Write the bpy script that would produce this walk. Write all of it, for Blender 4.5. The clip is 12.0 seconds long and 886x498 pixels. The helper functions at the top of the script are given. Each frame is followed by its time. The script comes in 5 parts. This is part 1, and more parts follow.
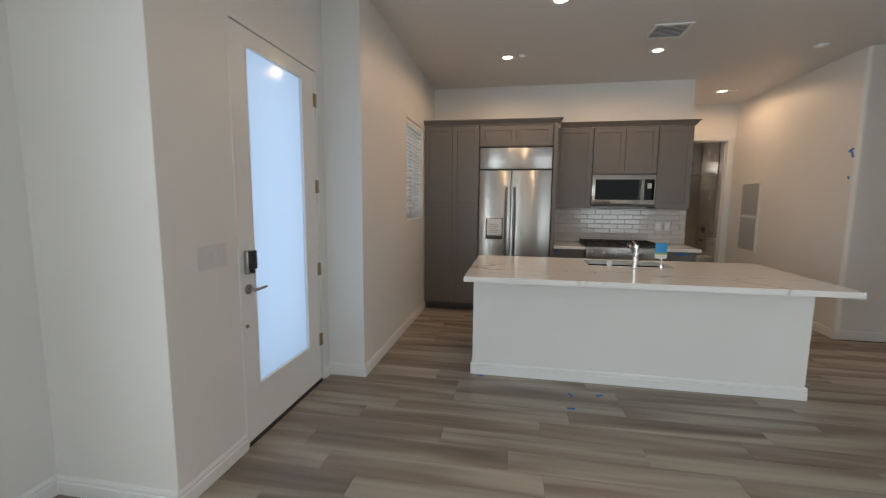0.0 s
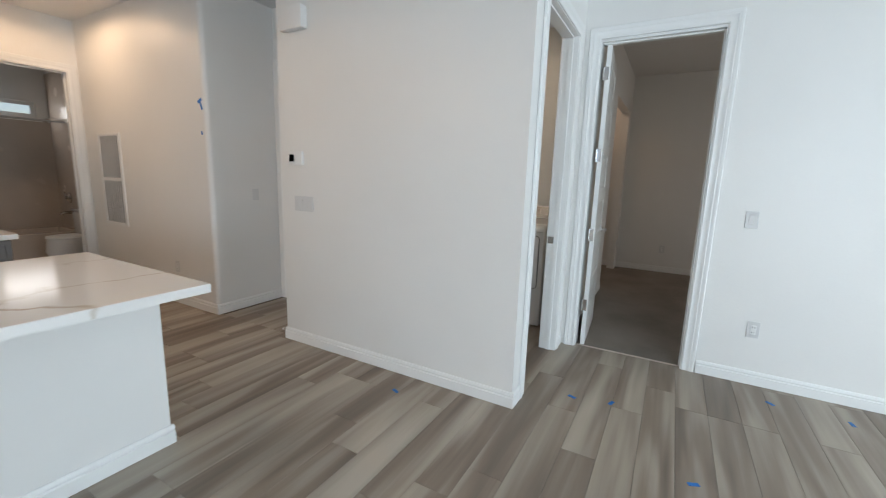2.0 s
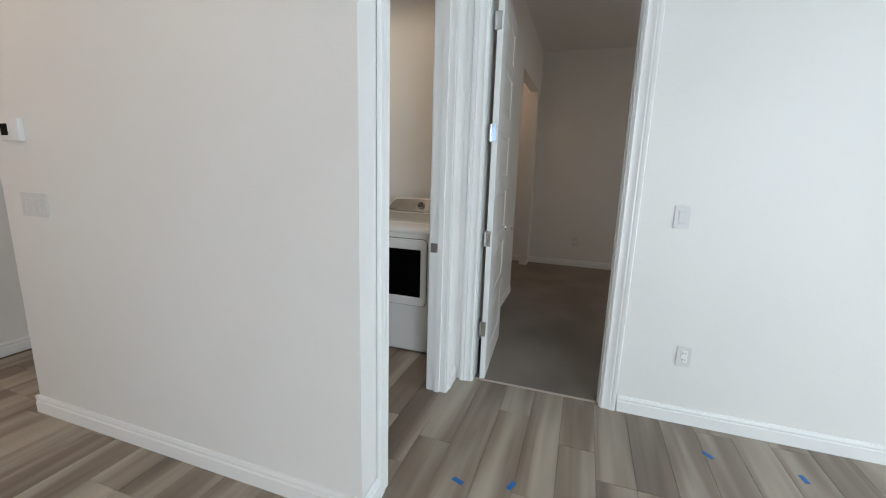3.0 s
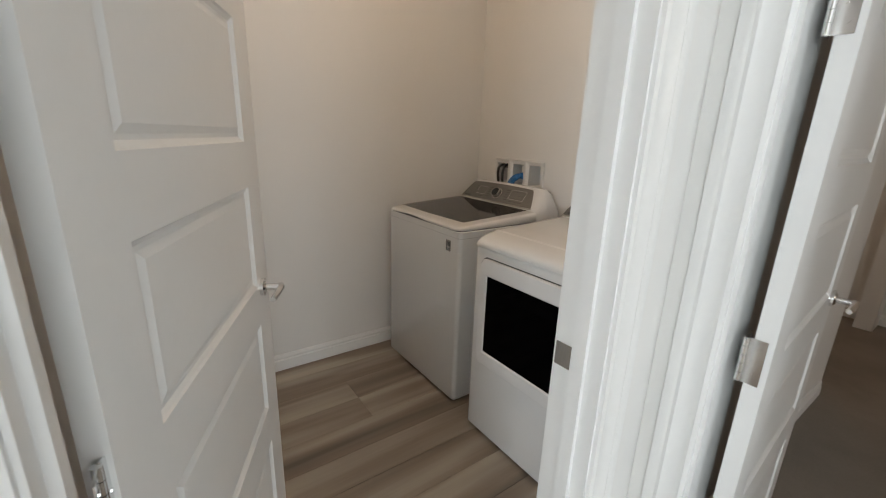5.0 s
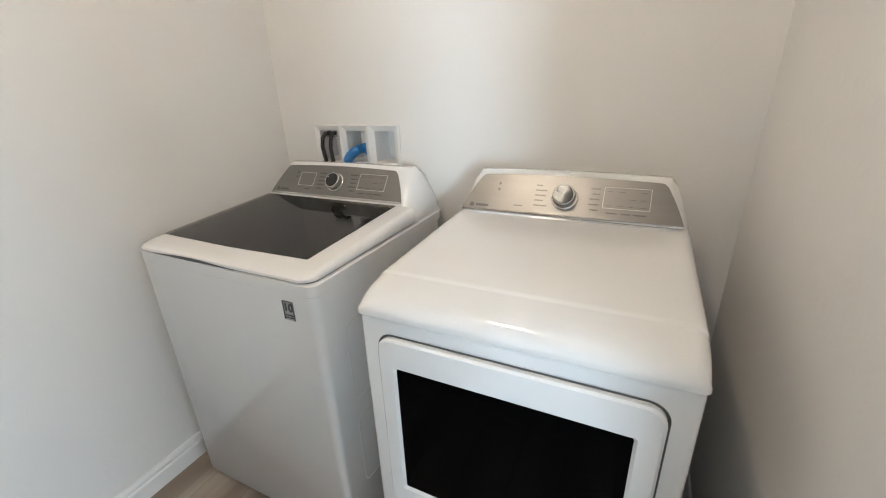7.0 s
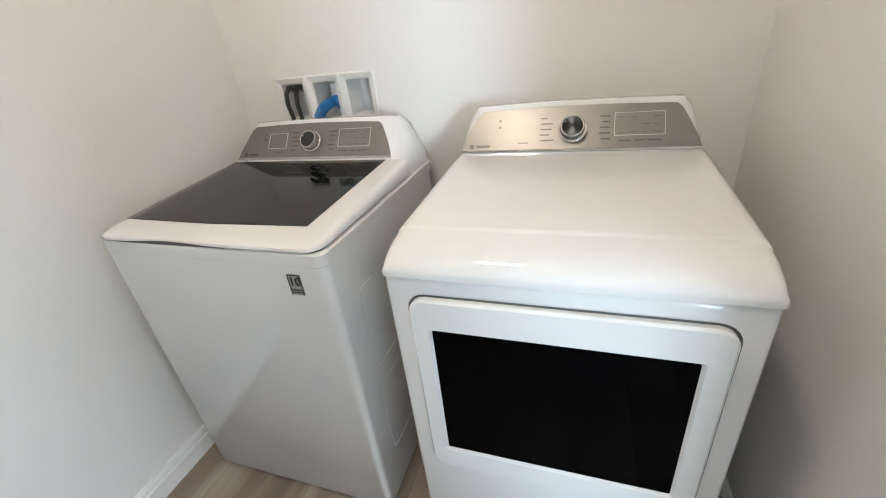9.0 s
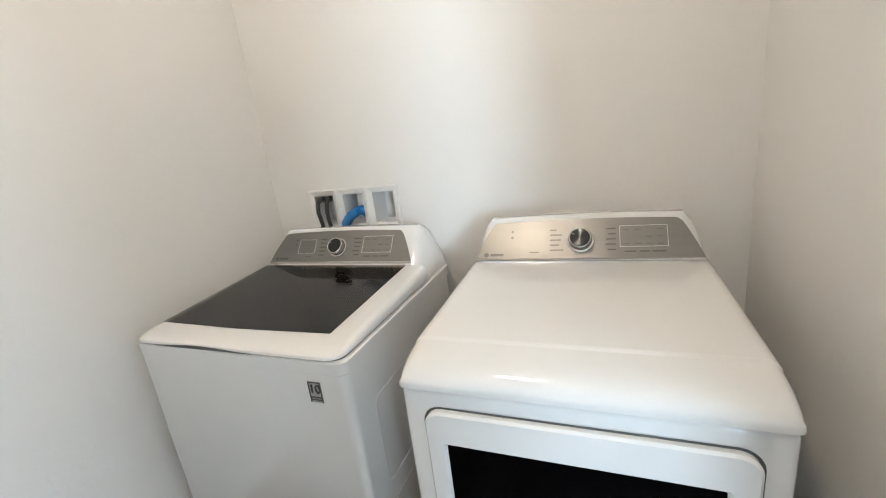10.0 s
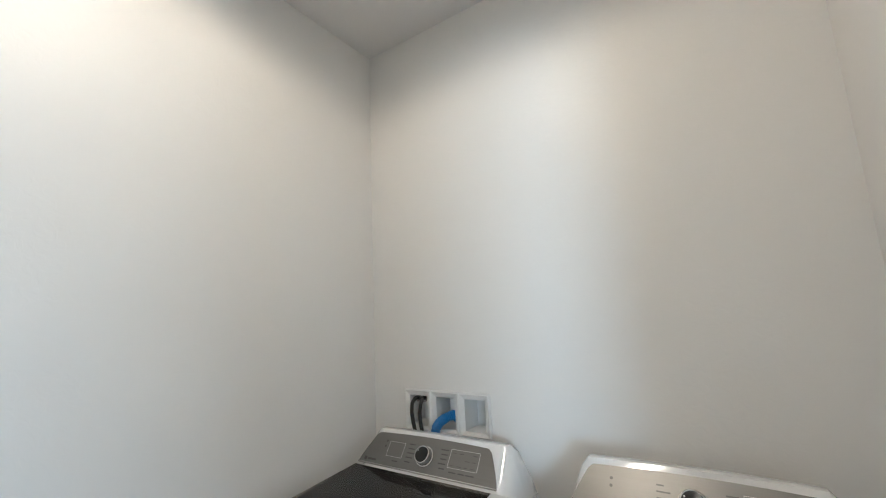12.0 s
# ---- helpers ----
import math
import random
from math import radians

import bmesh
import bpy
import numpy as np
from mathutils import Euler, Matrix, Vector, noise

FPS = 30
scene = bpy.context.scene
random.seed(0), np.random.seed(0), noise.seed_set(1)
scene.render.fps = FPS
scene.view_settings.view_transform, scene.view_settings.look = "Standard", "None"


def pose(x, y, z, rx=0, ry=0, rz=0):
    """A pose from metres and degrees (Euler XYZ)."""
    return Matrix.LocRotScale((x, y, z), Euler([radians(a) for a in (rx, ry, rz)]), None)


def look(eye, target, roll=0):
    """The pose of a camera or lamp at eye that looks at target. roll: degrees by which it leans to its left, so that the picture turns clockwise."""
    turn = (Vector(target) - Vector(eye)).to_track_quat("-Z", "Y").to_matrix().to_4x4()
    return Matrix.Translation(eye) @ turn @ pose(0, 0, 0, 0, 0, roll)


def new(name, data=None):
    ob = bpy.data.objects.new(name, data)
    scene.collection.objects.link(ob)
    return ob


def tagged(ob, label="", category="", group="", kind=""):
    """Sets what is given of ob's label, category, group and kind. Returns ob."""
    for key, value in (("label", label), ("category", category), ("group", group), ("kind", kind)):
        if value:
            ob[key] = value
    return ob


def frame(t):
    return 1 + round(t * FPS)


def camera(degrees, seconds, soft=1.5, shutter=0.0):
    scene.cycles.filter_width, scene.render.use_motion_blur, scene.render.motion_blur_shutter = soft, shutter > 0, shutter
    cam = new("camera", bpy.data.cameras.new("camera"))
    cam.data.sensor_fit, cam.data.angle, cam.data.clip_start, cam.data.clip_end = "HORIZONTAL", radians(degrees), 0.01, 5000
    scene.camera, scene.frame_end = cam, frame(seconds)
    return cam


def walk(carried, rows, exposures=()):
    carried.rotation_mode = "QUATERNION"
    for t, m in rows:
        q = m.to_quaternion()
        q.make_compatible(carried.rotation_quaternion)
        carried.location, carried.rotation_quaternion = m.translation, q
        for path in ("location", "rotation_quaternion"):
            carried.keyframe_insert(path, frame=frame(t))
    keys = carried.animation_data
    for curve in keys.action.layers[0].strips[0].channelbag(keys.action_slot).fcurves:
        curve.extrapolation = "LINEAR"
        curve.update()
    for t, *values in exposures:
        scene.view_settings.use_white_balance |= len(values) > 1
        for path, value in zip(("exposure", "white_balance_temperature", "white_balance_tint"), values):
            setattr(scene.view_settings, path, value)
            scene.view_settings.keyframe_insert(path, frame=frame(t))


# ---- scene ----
cam = camera(94.8, 12.0, soft=1.05, shutter=0.12)
PATH = [
    (0, (-0.475, 0.21, 1.479), (-0.823, 2.166, 1.244), 0.5),
    (0.5, (-0.329, 0.597, 1.476), (-0.125, 2.573, 1.243), 0.6),
    (1, (-0.105, 0.978, 1.48), (0.751, 2.771, 1.244), 1.2),
    (1.5, (0.228, 1.241, 1.451), (1.636, 2.633, 1.168), 1.4),
    (2, (0.703, 1.416, 1.428), (2.423, 2.376, 1.08), 1.8),
    (2.5, (1.212, 1.459, 1.41), (3.067, 2.105, 1.032), 2.1),
    (2.7, (1.434, 1.433, 1.415), (3.305, 2.027, 1.032), 1.9),
    (4.3, (2.917, 1.565, 1.436), (4.408, 2.801, 0.94), 1.3),
    (4.5, (3.05, 1.634, 1.433), (4.453, 2.967, 0.929), 1.7),
    (5, (3.332, 1.764, 1.408), (4.462, 3.325, 0.874), 2.0),
    (5.5, (3.578, 1.924, 1.392), (4.458, 3.619, 0.796), 2.7),
    (6, (3.655, 2.163, 1.373), (4.59, 3.803, 0.713), 1.5),
    (6.5, (3.723, 2.389, 1.382), (5.095, 3.655, 0.664), 0.6),
    (7, (3.863, 2.586, 1.403), (5.532, 3.406, 0.667), -2.1),
    (7.5, (3.875, 2.686, 1.404), (5.549, 3.309, 0.502), -5.1),
    (7.7, (3.869, 2.711, 1.382), (5.489, 3.309, 0.375), -6.2),
    (9.3, (3.878, 2.74, 1.356), (5.559, 3.406, 0.5), -7.3),
    (9.5, (3.867, 2.734, 1.383), (5.592, 3.423, 0.641), -7.2),
    (10, (3.849, 2.718, 1.426), (5.638, 3.444, 0.904), -7.0),
    (10.5, (3.842, 2.714, 1.435), (5.662, 3.479, 1.116), -6.4),
    (11, (3.826, 2.71, 1.489), (5.651, 3.529, 1.484), -5.2),
    (11.5, (3.831, 2.659, 1.556), (5.565, 3.621, 1.816), -4.7),
    (12, (3.79, 2.658, 1.6), (5.436, 3.748, 1.919), -2.7),
]
LOOKS = [(0.0, -0.73, 6850, 12), (0.5, -0.38, 6450, 10), (1.0, -0.24, 6250, 9), (1.5, -0.12, 6250, 9), (2.5, -0.15, 6200, 9), (4.3, -0.04, 7150, 14), (5.0, 0.06, 6950, 13), (5.5, 0.10, 6800, 12), (6.0, 0.27, 6600, 11), (6.5, 0.84, 6100, 8), (7.5, 1.17, 5850, 7), (9.5, 1.33, 5800, 6), (10.5, 1.12, 5800, 6), (11.0, 1.06, 5800, 6), (11.5, 0.82, 5500, 4), (12.0, 0.74, 5450, 4)]
walk(cam, [(t, look(eye, target, roll)) for t, eye, target, roll in PATH], LOOKS)

# ---- light ----
world = bpy.data.worlds.new("sky")
scene.world = world
world.use_nodes = True
wn = world.node_tree.nodes
wl = world.node_tree.links
sky = wn.new("ShaderNodeTexSky")
sky.sky_type = "NISHITA"
sky.sun_disc = False
sky.sun_elevation = radians(58)
sky.sun_rotation = radians(20)
wn["Background"].inputs["Strength"].default_value = 0.12
wl.new(sky.outputs["Color"], wn["Background"].inputs["Color"])

sun = new("sun", bpy.data.lights.new("sun", "SUN"))
sun.data.energy = 3.0
sun.data.angle = radians(0.5)
sun.data.color = (1.0, 0.95, 0.88)
sun.matrix_world = look((2, 6, 12), (0, 0, 0))


def window_light(name, eye, target, w, h, watts, colour):
    lamp = new(name, bpy.data.lights.new(name, "AREA"))
    lamp.data.shape = "RECTANGLE"
    lamp.data.size, lamp.data.size_y = w, h
    lamp.data.energy, lamp.data.color = watts, colour
    lamp.matrix_world = look(eye, target)
    return lamp


DAY = (0.79, 0.915, 1.0)
window_light("daylight_south", (3.0, -3.66, 1.25), (3.0, 0, 1.25), 2.2, 2.2, 90, DAY)
window_light("daylight_west", (-2.895, -1.75, 1.5), (0, -1.75, 1.5), 2.1, 1.5, 238, DAY)
window_light("daylight_kitchen", (-1.80, 5.1, 1.83), (0, 5.1, 1.83), 0.7, 1.0, 1.5, DAY)
window_light("daylight_bath", (2.75, 9.80, 2.22), (2.7, 8, 2.0), 0.85, 0.2, 3.6, (1.0, 0.93, 0.86))
window_light("daylight_front_door", (-2.35, 2.71, 1.35), (0, 2.71, 1.35), 0.9, 2.3, 11, (0.70, 0.85, 1.0))


def can_light(x, y, z, watts, colour=(1.0, 0.66, 0.40)):
    lamp = new("can_light_beam", bpy.data.lights.new("can_light_beam", "SPOT"))
    lamp.data.energy, lamp.data.color = watts, colour
    lamp.data.spot_size, lamp.data.spot_blend = radians(176), 0.35
    lamp.data.shadow_soft_size = 0.05
    lamp.matrix_world = look((x, y, z), (x, y + 0.001, 0))
    return lamp


CANS = [(-0.62, 5.07), (0.96, 5.09), (-0.17, 3.80), (2.41, 6.94)]
CEIL, LCEIL = 3.09, 3.03
for cx, cy in CANS:
    can_light(cx, cy, CEIL - 0.02, 38)
laundry_lamp = can_light(4.12, 3.25, LCEIL - 0.07, 25, (1.0, 0.745, 0.52))
laundry_lamp.data.spot_size, laundry_lamp.data.spot_blend, laundry_lamp.data.shadow_soft_size = radians(172), 0.25, 0.09
closet_lamp = can_light(7.2, 2.8, CEIL - 0.02, 20, (1.0, 0.66, 0.42))
closet_lamp.data.shadow_soft_size = 0.30
# warm fill lamp added to brighten the bedroom; its real source is unknown
window_light("bedroom_fill", (6.3, -1.66, 1.5), (6.3, 0, 1.4), 1.6, 1.3, 13, (1.0, 0.86, 0.70))


# ---- materials ----
def material(name):
    m = bpy.data.materials.new(name)
    m.use_nodes = True
    n, l = m.node_tree.nodes, m.node_tree.links
    return m, n, l, n["Principled BSDF"]


def ramp(n, stops):
    r = n.new("ShaderNodeValToRGB")
    e = r.color_ramp.elements
    e[0].position, e[0].color = stops[0][0], (*stops[0][1], 1)
    e[1].position, e[1].color = stops[-1][0], (*stops[-1][1], 1)
    for p, c in stops[1:-1]:
        k = e.new(p)
        k.color = (*c, 1)
    return r


def surface(name, colour, rough=0.5, metal=0.0, vary=0.06, scale=3.0, bump=0.0, bump_scale=60.0, coat=0.0, stretch=(1, 1, 1), rough_vary=0.08):
    """Colour with two scales of variation, uneven gloss and fine relief."""
    m, n, l, b = material(name)
    b.inputs["Metallic"].default_value = metal
    b.inputs["Coat Weight"].default_value = coat
    b.inputs["Coat Roughness"].default_value = 0.08
    tc = n.new("ShaderNodeTexCoord")
    mp = n.new("ShaderNodeMapping")
    mp.inputs["Scale"].default_value = stretch
    l.new(tc.outputs["Object"], mp.inputs["Vector"])
    big = n.new("ShaderNodeTexNoise")
    big.inputs["Scale"].default_value, big.inputs["Detail"].default_value = scale, 5
    l.new(mp.outputs["Vector"], big.inputs["Vector"])
    fine = n.new("ShaderNodeTexNoise")
    fine.inputs["Scale"].default_value, fine.inputs["Detail"].default_value = bump_scale, 3
    l.new(mp.outputs["Vector"], fine.inputs["Vector"])
    mix = n.new("ShaderNodeMath")
    mix.operation = "MULTIPLY_ADD"
    l.new(fine.outputs["Fac"], mix.inputs[0])
    mix.inputs[1].default_value = 0.35
    l.new(big.outputs["Fac"], mix.inputs[2])
    r = ramp(n, [(0.35, tuple(c * (1 - vary) for c in colour)), (0.95, tuple(min(1, c * (1 + vary)) for c in colour))])
    l.new(mix.outputs[0], r.inputs["Fac"])
    l.new(r.outputs["Color"], b.inputs["Base Color"])
    rr = n.new("ShaderNodeMapRange")
    rr.inputs["To Min"].default_value, rr.inputs["To Max"].default_value = max(0.02, rough - rough_vary), min(1, rough + rough_vary)
    l.new(big.outputs["Fac"], rr.inputs["Value"])
    l.new(rr.outputs["Result"], b.inputs["Roughness"])
    if bump:
        bp = n.new("ShaderNodeBump")
        bp.inputs["Strength"].default_value, bp.inputs["Distance"].default_value = bump, 0.002
        l.new(fine.outputs["Fac"], bp.inputs["Height"])
        l.new(bp.outputs["Normal"], b.inputs["Normal"])
    return m


def wall_paint(name, colour):
    """Rolled paint over a hand-troweled, faintly knocked-down plaster."""
    m, n, l, b = material(name)
    tc = n.new("ShaderNodeTexCoord")
    big = n.new("ShaderNodeTexNoise")
    big.inputs["Scale"].default_value, big.inputs["Detail"].default_value = 0.8, 4
    skin = n.new("ShaderNodeTexNoise")
    skin.inputs["Scale"].default_value, skin.inputs["Detail"].default_value = 26, 4
    skin.inputs["Distortion"].default_value = 1.2
    grain = n.new("ShaderNodeTexNoise")
    grain.inputs["Scale"].default_value = 240
    for k in (big, skin, grain):
        l.new(tc.outputs["Object"], k.inputs["Vector"])
    r = ramp(n, [(0.3, tuple(c * 0.965 for c in colour)), (0.7, tuple(min(1, c * 1.02) for c in colour))])
    l.new(big.outputs["Fac"], r.inputs["Fac"])
    l.new(r.outputs["Color"], b.inputs["Base Color"])
    b.inputs["Roughness"].default_value = 0.44
    b.inputs["Specular IOR Level"].default_value = 0.45
    edge = ramp(n, [(0.46, (0, 0, 0)), (0.60, (1, 1, 1))])
    l.new(skin.outputs["Fac"], edge.inputs["Fac"])
    add = n.new("ShaderNodeMath")
    add.operation = "MULTIPLY_ADD"
    l.new(grain.outputs["Fac"], add.inputs[0])
    add.inputs[1].default_value = 0.25
    l.new(edge.outputs["Color"], add.inputs[2])
    bp = n.new("ShaderNodeBump")
    bp.inputs["Strength"].default_value, bp.inputs["Distance"].default_value = 0.14, 0.0012
    l.new(add.outputs[0], bp.inputs["Height"])
    l.new(bp.outputs["Normal"], b.inputs["Normal"])
    return m


def plank_wood(name):
    """Grey-brown oak-look vinyl: each plank has its own tone, grain and dark bands."""
    m, n, l, b = material(name)
    tc = n.new("ShaderNodeTexCoord")
    info = n.new("ShaderNodeObjectInfo")
    off = n.new("ShaderNodeVectorMath")
    off.operation = "MULTIPLY_ADD"
    comb = n.new("ShaderNodeCombineXYZ")
    for i in range(3):
        l.new(info.outputs["Random"], comb.inputs[i])
    l.new(comb.outputs[0], off.inputs[0])
    off.inputs[1].default_value = (37, 91, 13)
    l.new(tc.outputs["Object"], off.inputs[2])

    def tex(scale, stretch, detail=5, dist=0.0):
        mp = n.new("ShaderNodeMapping")
        mp.inputs["Scale"].default_value = stretch
        l.new(off.outputs[0], mp.inputs["Vector"])
        t = n.new("ShaderNodeTexNoise")
        t.inputs["Scale"].default_value, t.inputs["Detail"].default_value, t.inputs["Distortion"].default_value = scale, detail, dist
        l.new(mp.outputs["Vector"], t.inputs["Vector"])
        return t
    band = tex(2.0, (0.30, 3.1, 1), 2, 0.45)
    grain = tex(5, (0.16, 6, 1), 3, 0.8)
    fine = tex(60, (0.25, 9, 1), 4)
    f1 = n.new("ShaderNodeMath")
    f1.operation = "MULTIPLY_ADD"
    l.new(grain.outputs["Fac"], f1.inputs[0])
    f1.inputs[1].default_value = 0.15
    l.new(band.outputs["Fac"], f1.inputs[2])
    f2 = n.new("ShaderNodeMath")
    f2.operation = "MULTIPLY_ADD"
    l.new(fine.outputs["Fac"], f2.inputs[0])
    f2.inputs[1].default_value = 0.045
    l.new(f1.outputs[0], f2.inputs[2])
    f3 = n.new("ShaderNodeMath")
    f3.operation = "MULTIPLY_ADD"
    l.new(info.outputs["Random"], f3.inputs[0])
    f3.inputs[1].default_value = 0.07
    l.new(f2.outputs[0], f3.inputs[2])
    r = ramp(n, [(0.36, (0.135, 0.106, 0.083)), (0.565, (0.245, 0.198, 0.157)), (0.70, (0.355, 0.308, 0.252)), (0.90, (0.47, 0.42, 0.35))])
    l.new(f3.outputs[0], r.inputs["Fac"])
    l.new(r.outputs["Color"], b.inputs["Base Color"])
    rr = n.new("ShaderNodeMapRange")
    rr.inputs["To Min"].default_value, rr.inputs["To Max"].default_value = 0.38, 0.58
    l.new(grain.outputs["Fac"], rr.inputs["Value"])
    l.new(rr.outputs["Result"], b.inputs["Roughness"])
    bp = n.new("ShaderNodeBump")
    bp.inputs["Strength"].default_value, bp.inputs["Distance"].default_value = 0.25, 0.0006
    l.new(fine.outputs["Fac"], bp.inputs["Height"])
    l.new(bp.outputs["Normal"], b.inputs["Normal"])
    return m


def quartz(name):
    """White quartz with thin warm-grey branching veins."""
    m, n, l, b = material(name)
    tc = n.new("ShaderNodeTexCoord")
    warp = n.new("ShaderNodeTexNoise")
    warp.inputs["Scale"].default_value, warp.inputs["Detail"].default_value = 1.6, 6
    l.new(tc.outputs["Object"], warp.inputs["Vector"])
    add = n.new("ShaderNodeVectorMath")
    add.operation = "MULTIPLY_ADD"
    l.new(warp.outputs["Color"], add.inputs[0])
    add.inputs[1].default_value = (0.9, 0.9, 0.9)
    l.new(tc.outputs["Object"], add.inputs[2])
    rot = n.new("ShaderNodeMapping")
    rot.inputs["Rotation"].default_value = (0, 0, radians(-32))
    rot.inputs["Scale"].default_value = (0.35, 1.0, 1.0)
    l.new(add.outputs[0], rot.inputs["Vector"])
    v = n.new("ShaderNodeTexVoronoi")
    v.feature = "DISTANCE_TO_EDGE"
    v.inputs["Scale"].default_value = 1.7
    l.new(rot.outputs["Vector"], v.inputs["Vector"])
    mask = n.new("ShaderNodeTexNoise")
    mask.inputs["Scale"].default_value = 1.3
    l.new(tc.outputs["Object"], mask.inputs["Vector"])
    mr = ramp(n, [(0.42, (0, 0, 0)), (0.62, (1, 1, 1))])
    l.new(mask.outputs["Fac"], mr.inputs["Fac"])
    vr = ramp(n, [(0.0, (1, 1, 1)), (0.027, (0, 0, 0))])
    l.new(v.outputs["Distance"], vr.inputs["Fac"])
    mul = n.new("ShaderNodeMath")
    mul.operation = "MULTIPLY"
    l.new(vr.outputs["Color"], mul.inputs[0])
    l.new(mr.outputs["Color"], mul.inputs[1])
    cr = ramp(n, [(0.0, (0.80, 0.785, 0.76)), (1.0, (0.42, 0.33, 0.23))])
    l.new(mul.outputs[0], cr.inputs["Fac"])
    l.new(cr.outputs["Color"], b.inputs["Base Color"])
    b.inputs["Roughness"].default_value = 0.14
    return m


WALL = wall_paint("wall_paint", (0.78, 0.77, 0.75))
CEILING = wall_paint("ceiling_paint", (0.74, 0.73, 0.72))
TRIM = surface("trim_paint", (0.80, 0.80, 0.79), 0.32, vary=0.02, scale=2, bump=0.05)
PLANK = plank_wood("oak_vinyl_plank")
SUBFLOOR = surface("subfloor", (0.10, 0.08, 0.065), 0.8)
CARPET = surface("carpet", (0.23, 0.20, 0.172), 0.95, vary=0.30, scale=1.8, bump=1.0, bump_scale=180)
QUARTZ = quartz("white_quartz")
CABINET = surface("grey_cabinet_paint", (0.150, 0.135, 0.123), 0.40, vary=0.03, scale=4, bump=0.04)
STEEL = surface("brushed_steel", (0.45, 0.445, 0.43), 0.30, 1.0, vary=0.03, bump=0.03, bump_scale=60, stretch=(0.3, 1, 30), rough_vary=0.04)
NT, NL = STEEL.node_tree.nodes, STEEL.node_tree.links
NT["Principled BSDF"].inputs["Anisotropic"].default_value = 0.85
grain_way = NT.new("ShaderNodeCombineXYZ")
grain_way.inputs[2].default_value = 1.0
NL.new(grain_way.outputs[0], NT["Principled BSDF"].inputs["Tangent"])
STEEL_H = surface("brushed_steel_console", (0.23, 0.226, 0.220), 0.38, 1.0, vary=0.05, bump=0.10, bump_scale=30, stretch=(1, 0.3, 30))
NICKEL = surface("satin_nickel", (0.44, 0.42, 0.40), 0.25, 1.0, vary=0.04)
CHROME = surface("chrome", (0.78, 0.78, 0.78), 0.07, 1.0, vary=0.02, rough_vary=0.03)
DARK_CHROME = surface("dark_chrome", (0.20, 0.20, 0.20), 0.30, 1.0, vary=0.05, rough_vary=0.04)
BRASS = surface("aged_brass_hinge", (0.34, 0.28, 0.18), 0.35, 1.0, vary=0.08)
BLACK = surface("black_plastic", (0.018, 0.018, 0.02), 0.35, vary=0.1)
IRON = surface("cast_iron", (0.02, 0.02, 0.02), 0.55, vary=0.2, bump=0.3)
DARKGLASS = surface("black_glass", (0.0012, 0.0012, 0.0014), 0.05, vary=0.1, rough_vary=0.01)
DARKGLASS.node_tree.nodes["Principled BSDF"].inputs["Specular IOR Level"].default_value = 0.045
OVENGLASS = surface("glossy_black_glass", (0.004, 0.004, 0.005), 0.03, vary=0.1, rough_vary=0.01)
OVENGLASS.node_tree.nodes["Principled BSDF"].inputs["Specular IOR Level"].default_value = 0.05
POLISHED = surface("polished_steel", (0.55, 0.54, 0.52), 0.14, 1.0, vary=0.03, bump=0.02, bump_scale=60, stretch=(30, 1, 0.3), rough_vary=0.03)
ENAMEL = surface("white_enamel", (0.74, 0.745, 0.745), 0.10, vary=0.012, scale=2, coat=0.5, rough_vary=0.04)
PLASTIC = surface("white_plastic", (0.76, 0.76, 0.75), 0.35, vary=0.02)
CERAMIC = surface("white_ceramic", (0.76, 0.75, 0.74), 0.10, vary=0.02, coat=0.6)
TILE = surface("glazed_white_tile", (0.54, 0.51, 0.475), 0.07, vary=0.05, scale=9, coat=0.6, bump=0.25, bump_scale=14)
GROUT = surface("grout", (0.62, 0.60, 0.57), 0.85, vary=0.06, bump=0.3)
BLUE_TAPE = surface("blue_tape", (0.02, 0.16, 0.50), 0.6, vary=0.12, bump=0.3)
BLUE_HOSE = surface("blue_hose_plastic", (0.02, 0.16, 0.42), 0.35, vary=0.1)
RUBBER = surface("black_rubber", (0.025, 0.025, 0.025), 0.6, vary=0.15)
# dark grey for plain dark parts and for shade painted into machine gaps
DARK_GREY = surface("dark_grey_and_gap_shade", (0.10, 0.10, 0.10), 0.7)
PRINT = surface("dark_print", (0.09, 0.09, 0.09), 0.6)
LIGHT_PRINT = surface("light_print", (0.66, 0.66, 0.64), 0.5)
SINK = surface("dark_sink_composite", (0.010, 0.010, 0.011), 0.6, vary=0.15)
SINK.node_tree.nodes["Principled BSDF"].inputs["Specular IOR Level"].default_value = 0.12
PLATE = surface("plate_plastic", (0.66, 0.66, 0.655), 0.35, vary=0.03)
STRIP = surface("beige_transition_strip", (0.50, 0.42, 0.36), 0.4, vary=0.05)
GROUND = surface("pale_concrete", (0.42, 0.40, 0.37), 0.85, vary=0.12, scale=1.5, bump=0.4)


def frosted(name):
    m, n, l, b = material(name)
    n.remove(b)
    t = n.new("ShaderNodeBsdfTranslucent")
    t.inputs["Color"].default_value = (0.80, 0.88, 0.97, 1)
    g = n.new("ShaderNodeBsdfGlossy")
    g.inputs["Roughness"].default_value = 0.12
    mix = n.new("ShaderNodeMixShader")
    mix.inputs[0].default_value = 0.04
    l.new(t.outputs[0], mix.inputs[1])
    l.new(g.outputs[0], mix.inputs[2])
    l.new(mix.outputs[0], n["Material Output"].inputs["Surface"])
    return m


def clear_glass(name):
    m, n, l, b = material(name)
    b.inputs["Transmission Weight"].default_value = 1.0
    b.inputs["Roughness"].default_value = 0.02
    b.inputs["IOR"].default_value = 1.3
    return m


FROST = frosted("frosted_glass")
GLASS = clear_glass("window_glass")


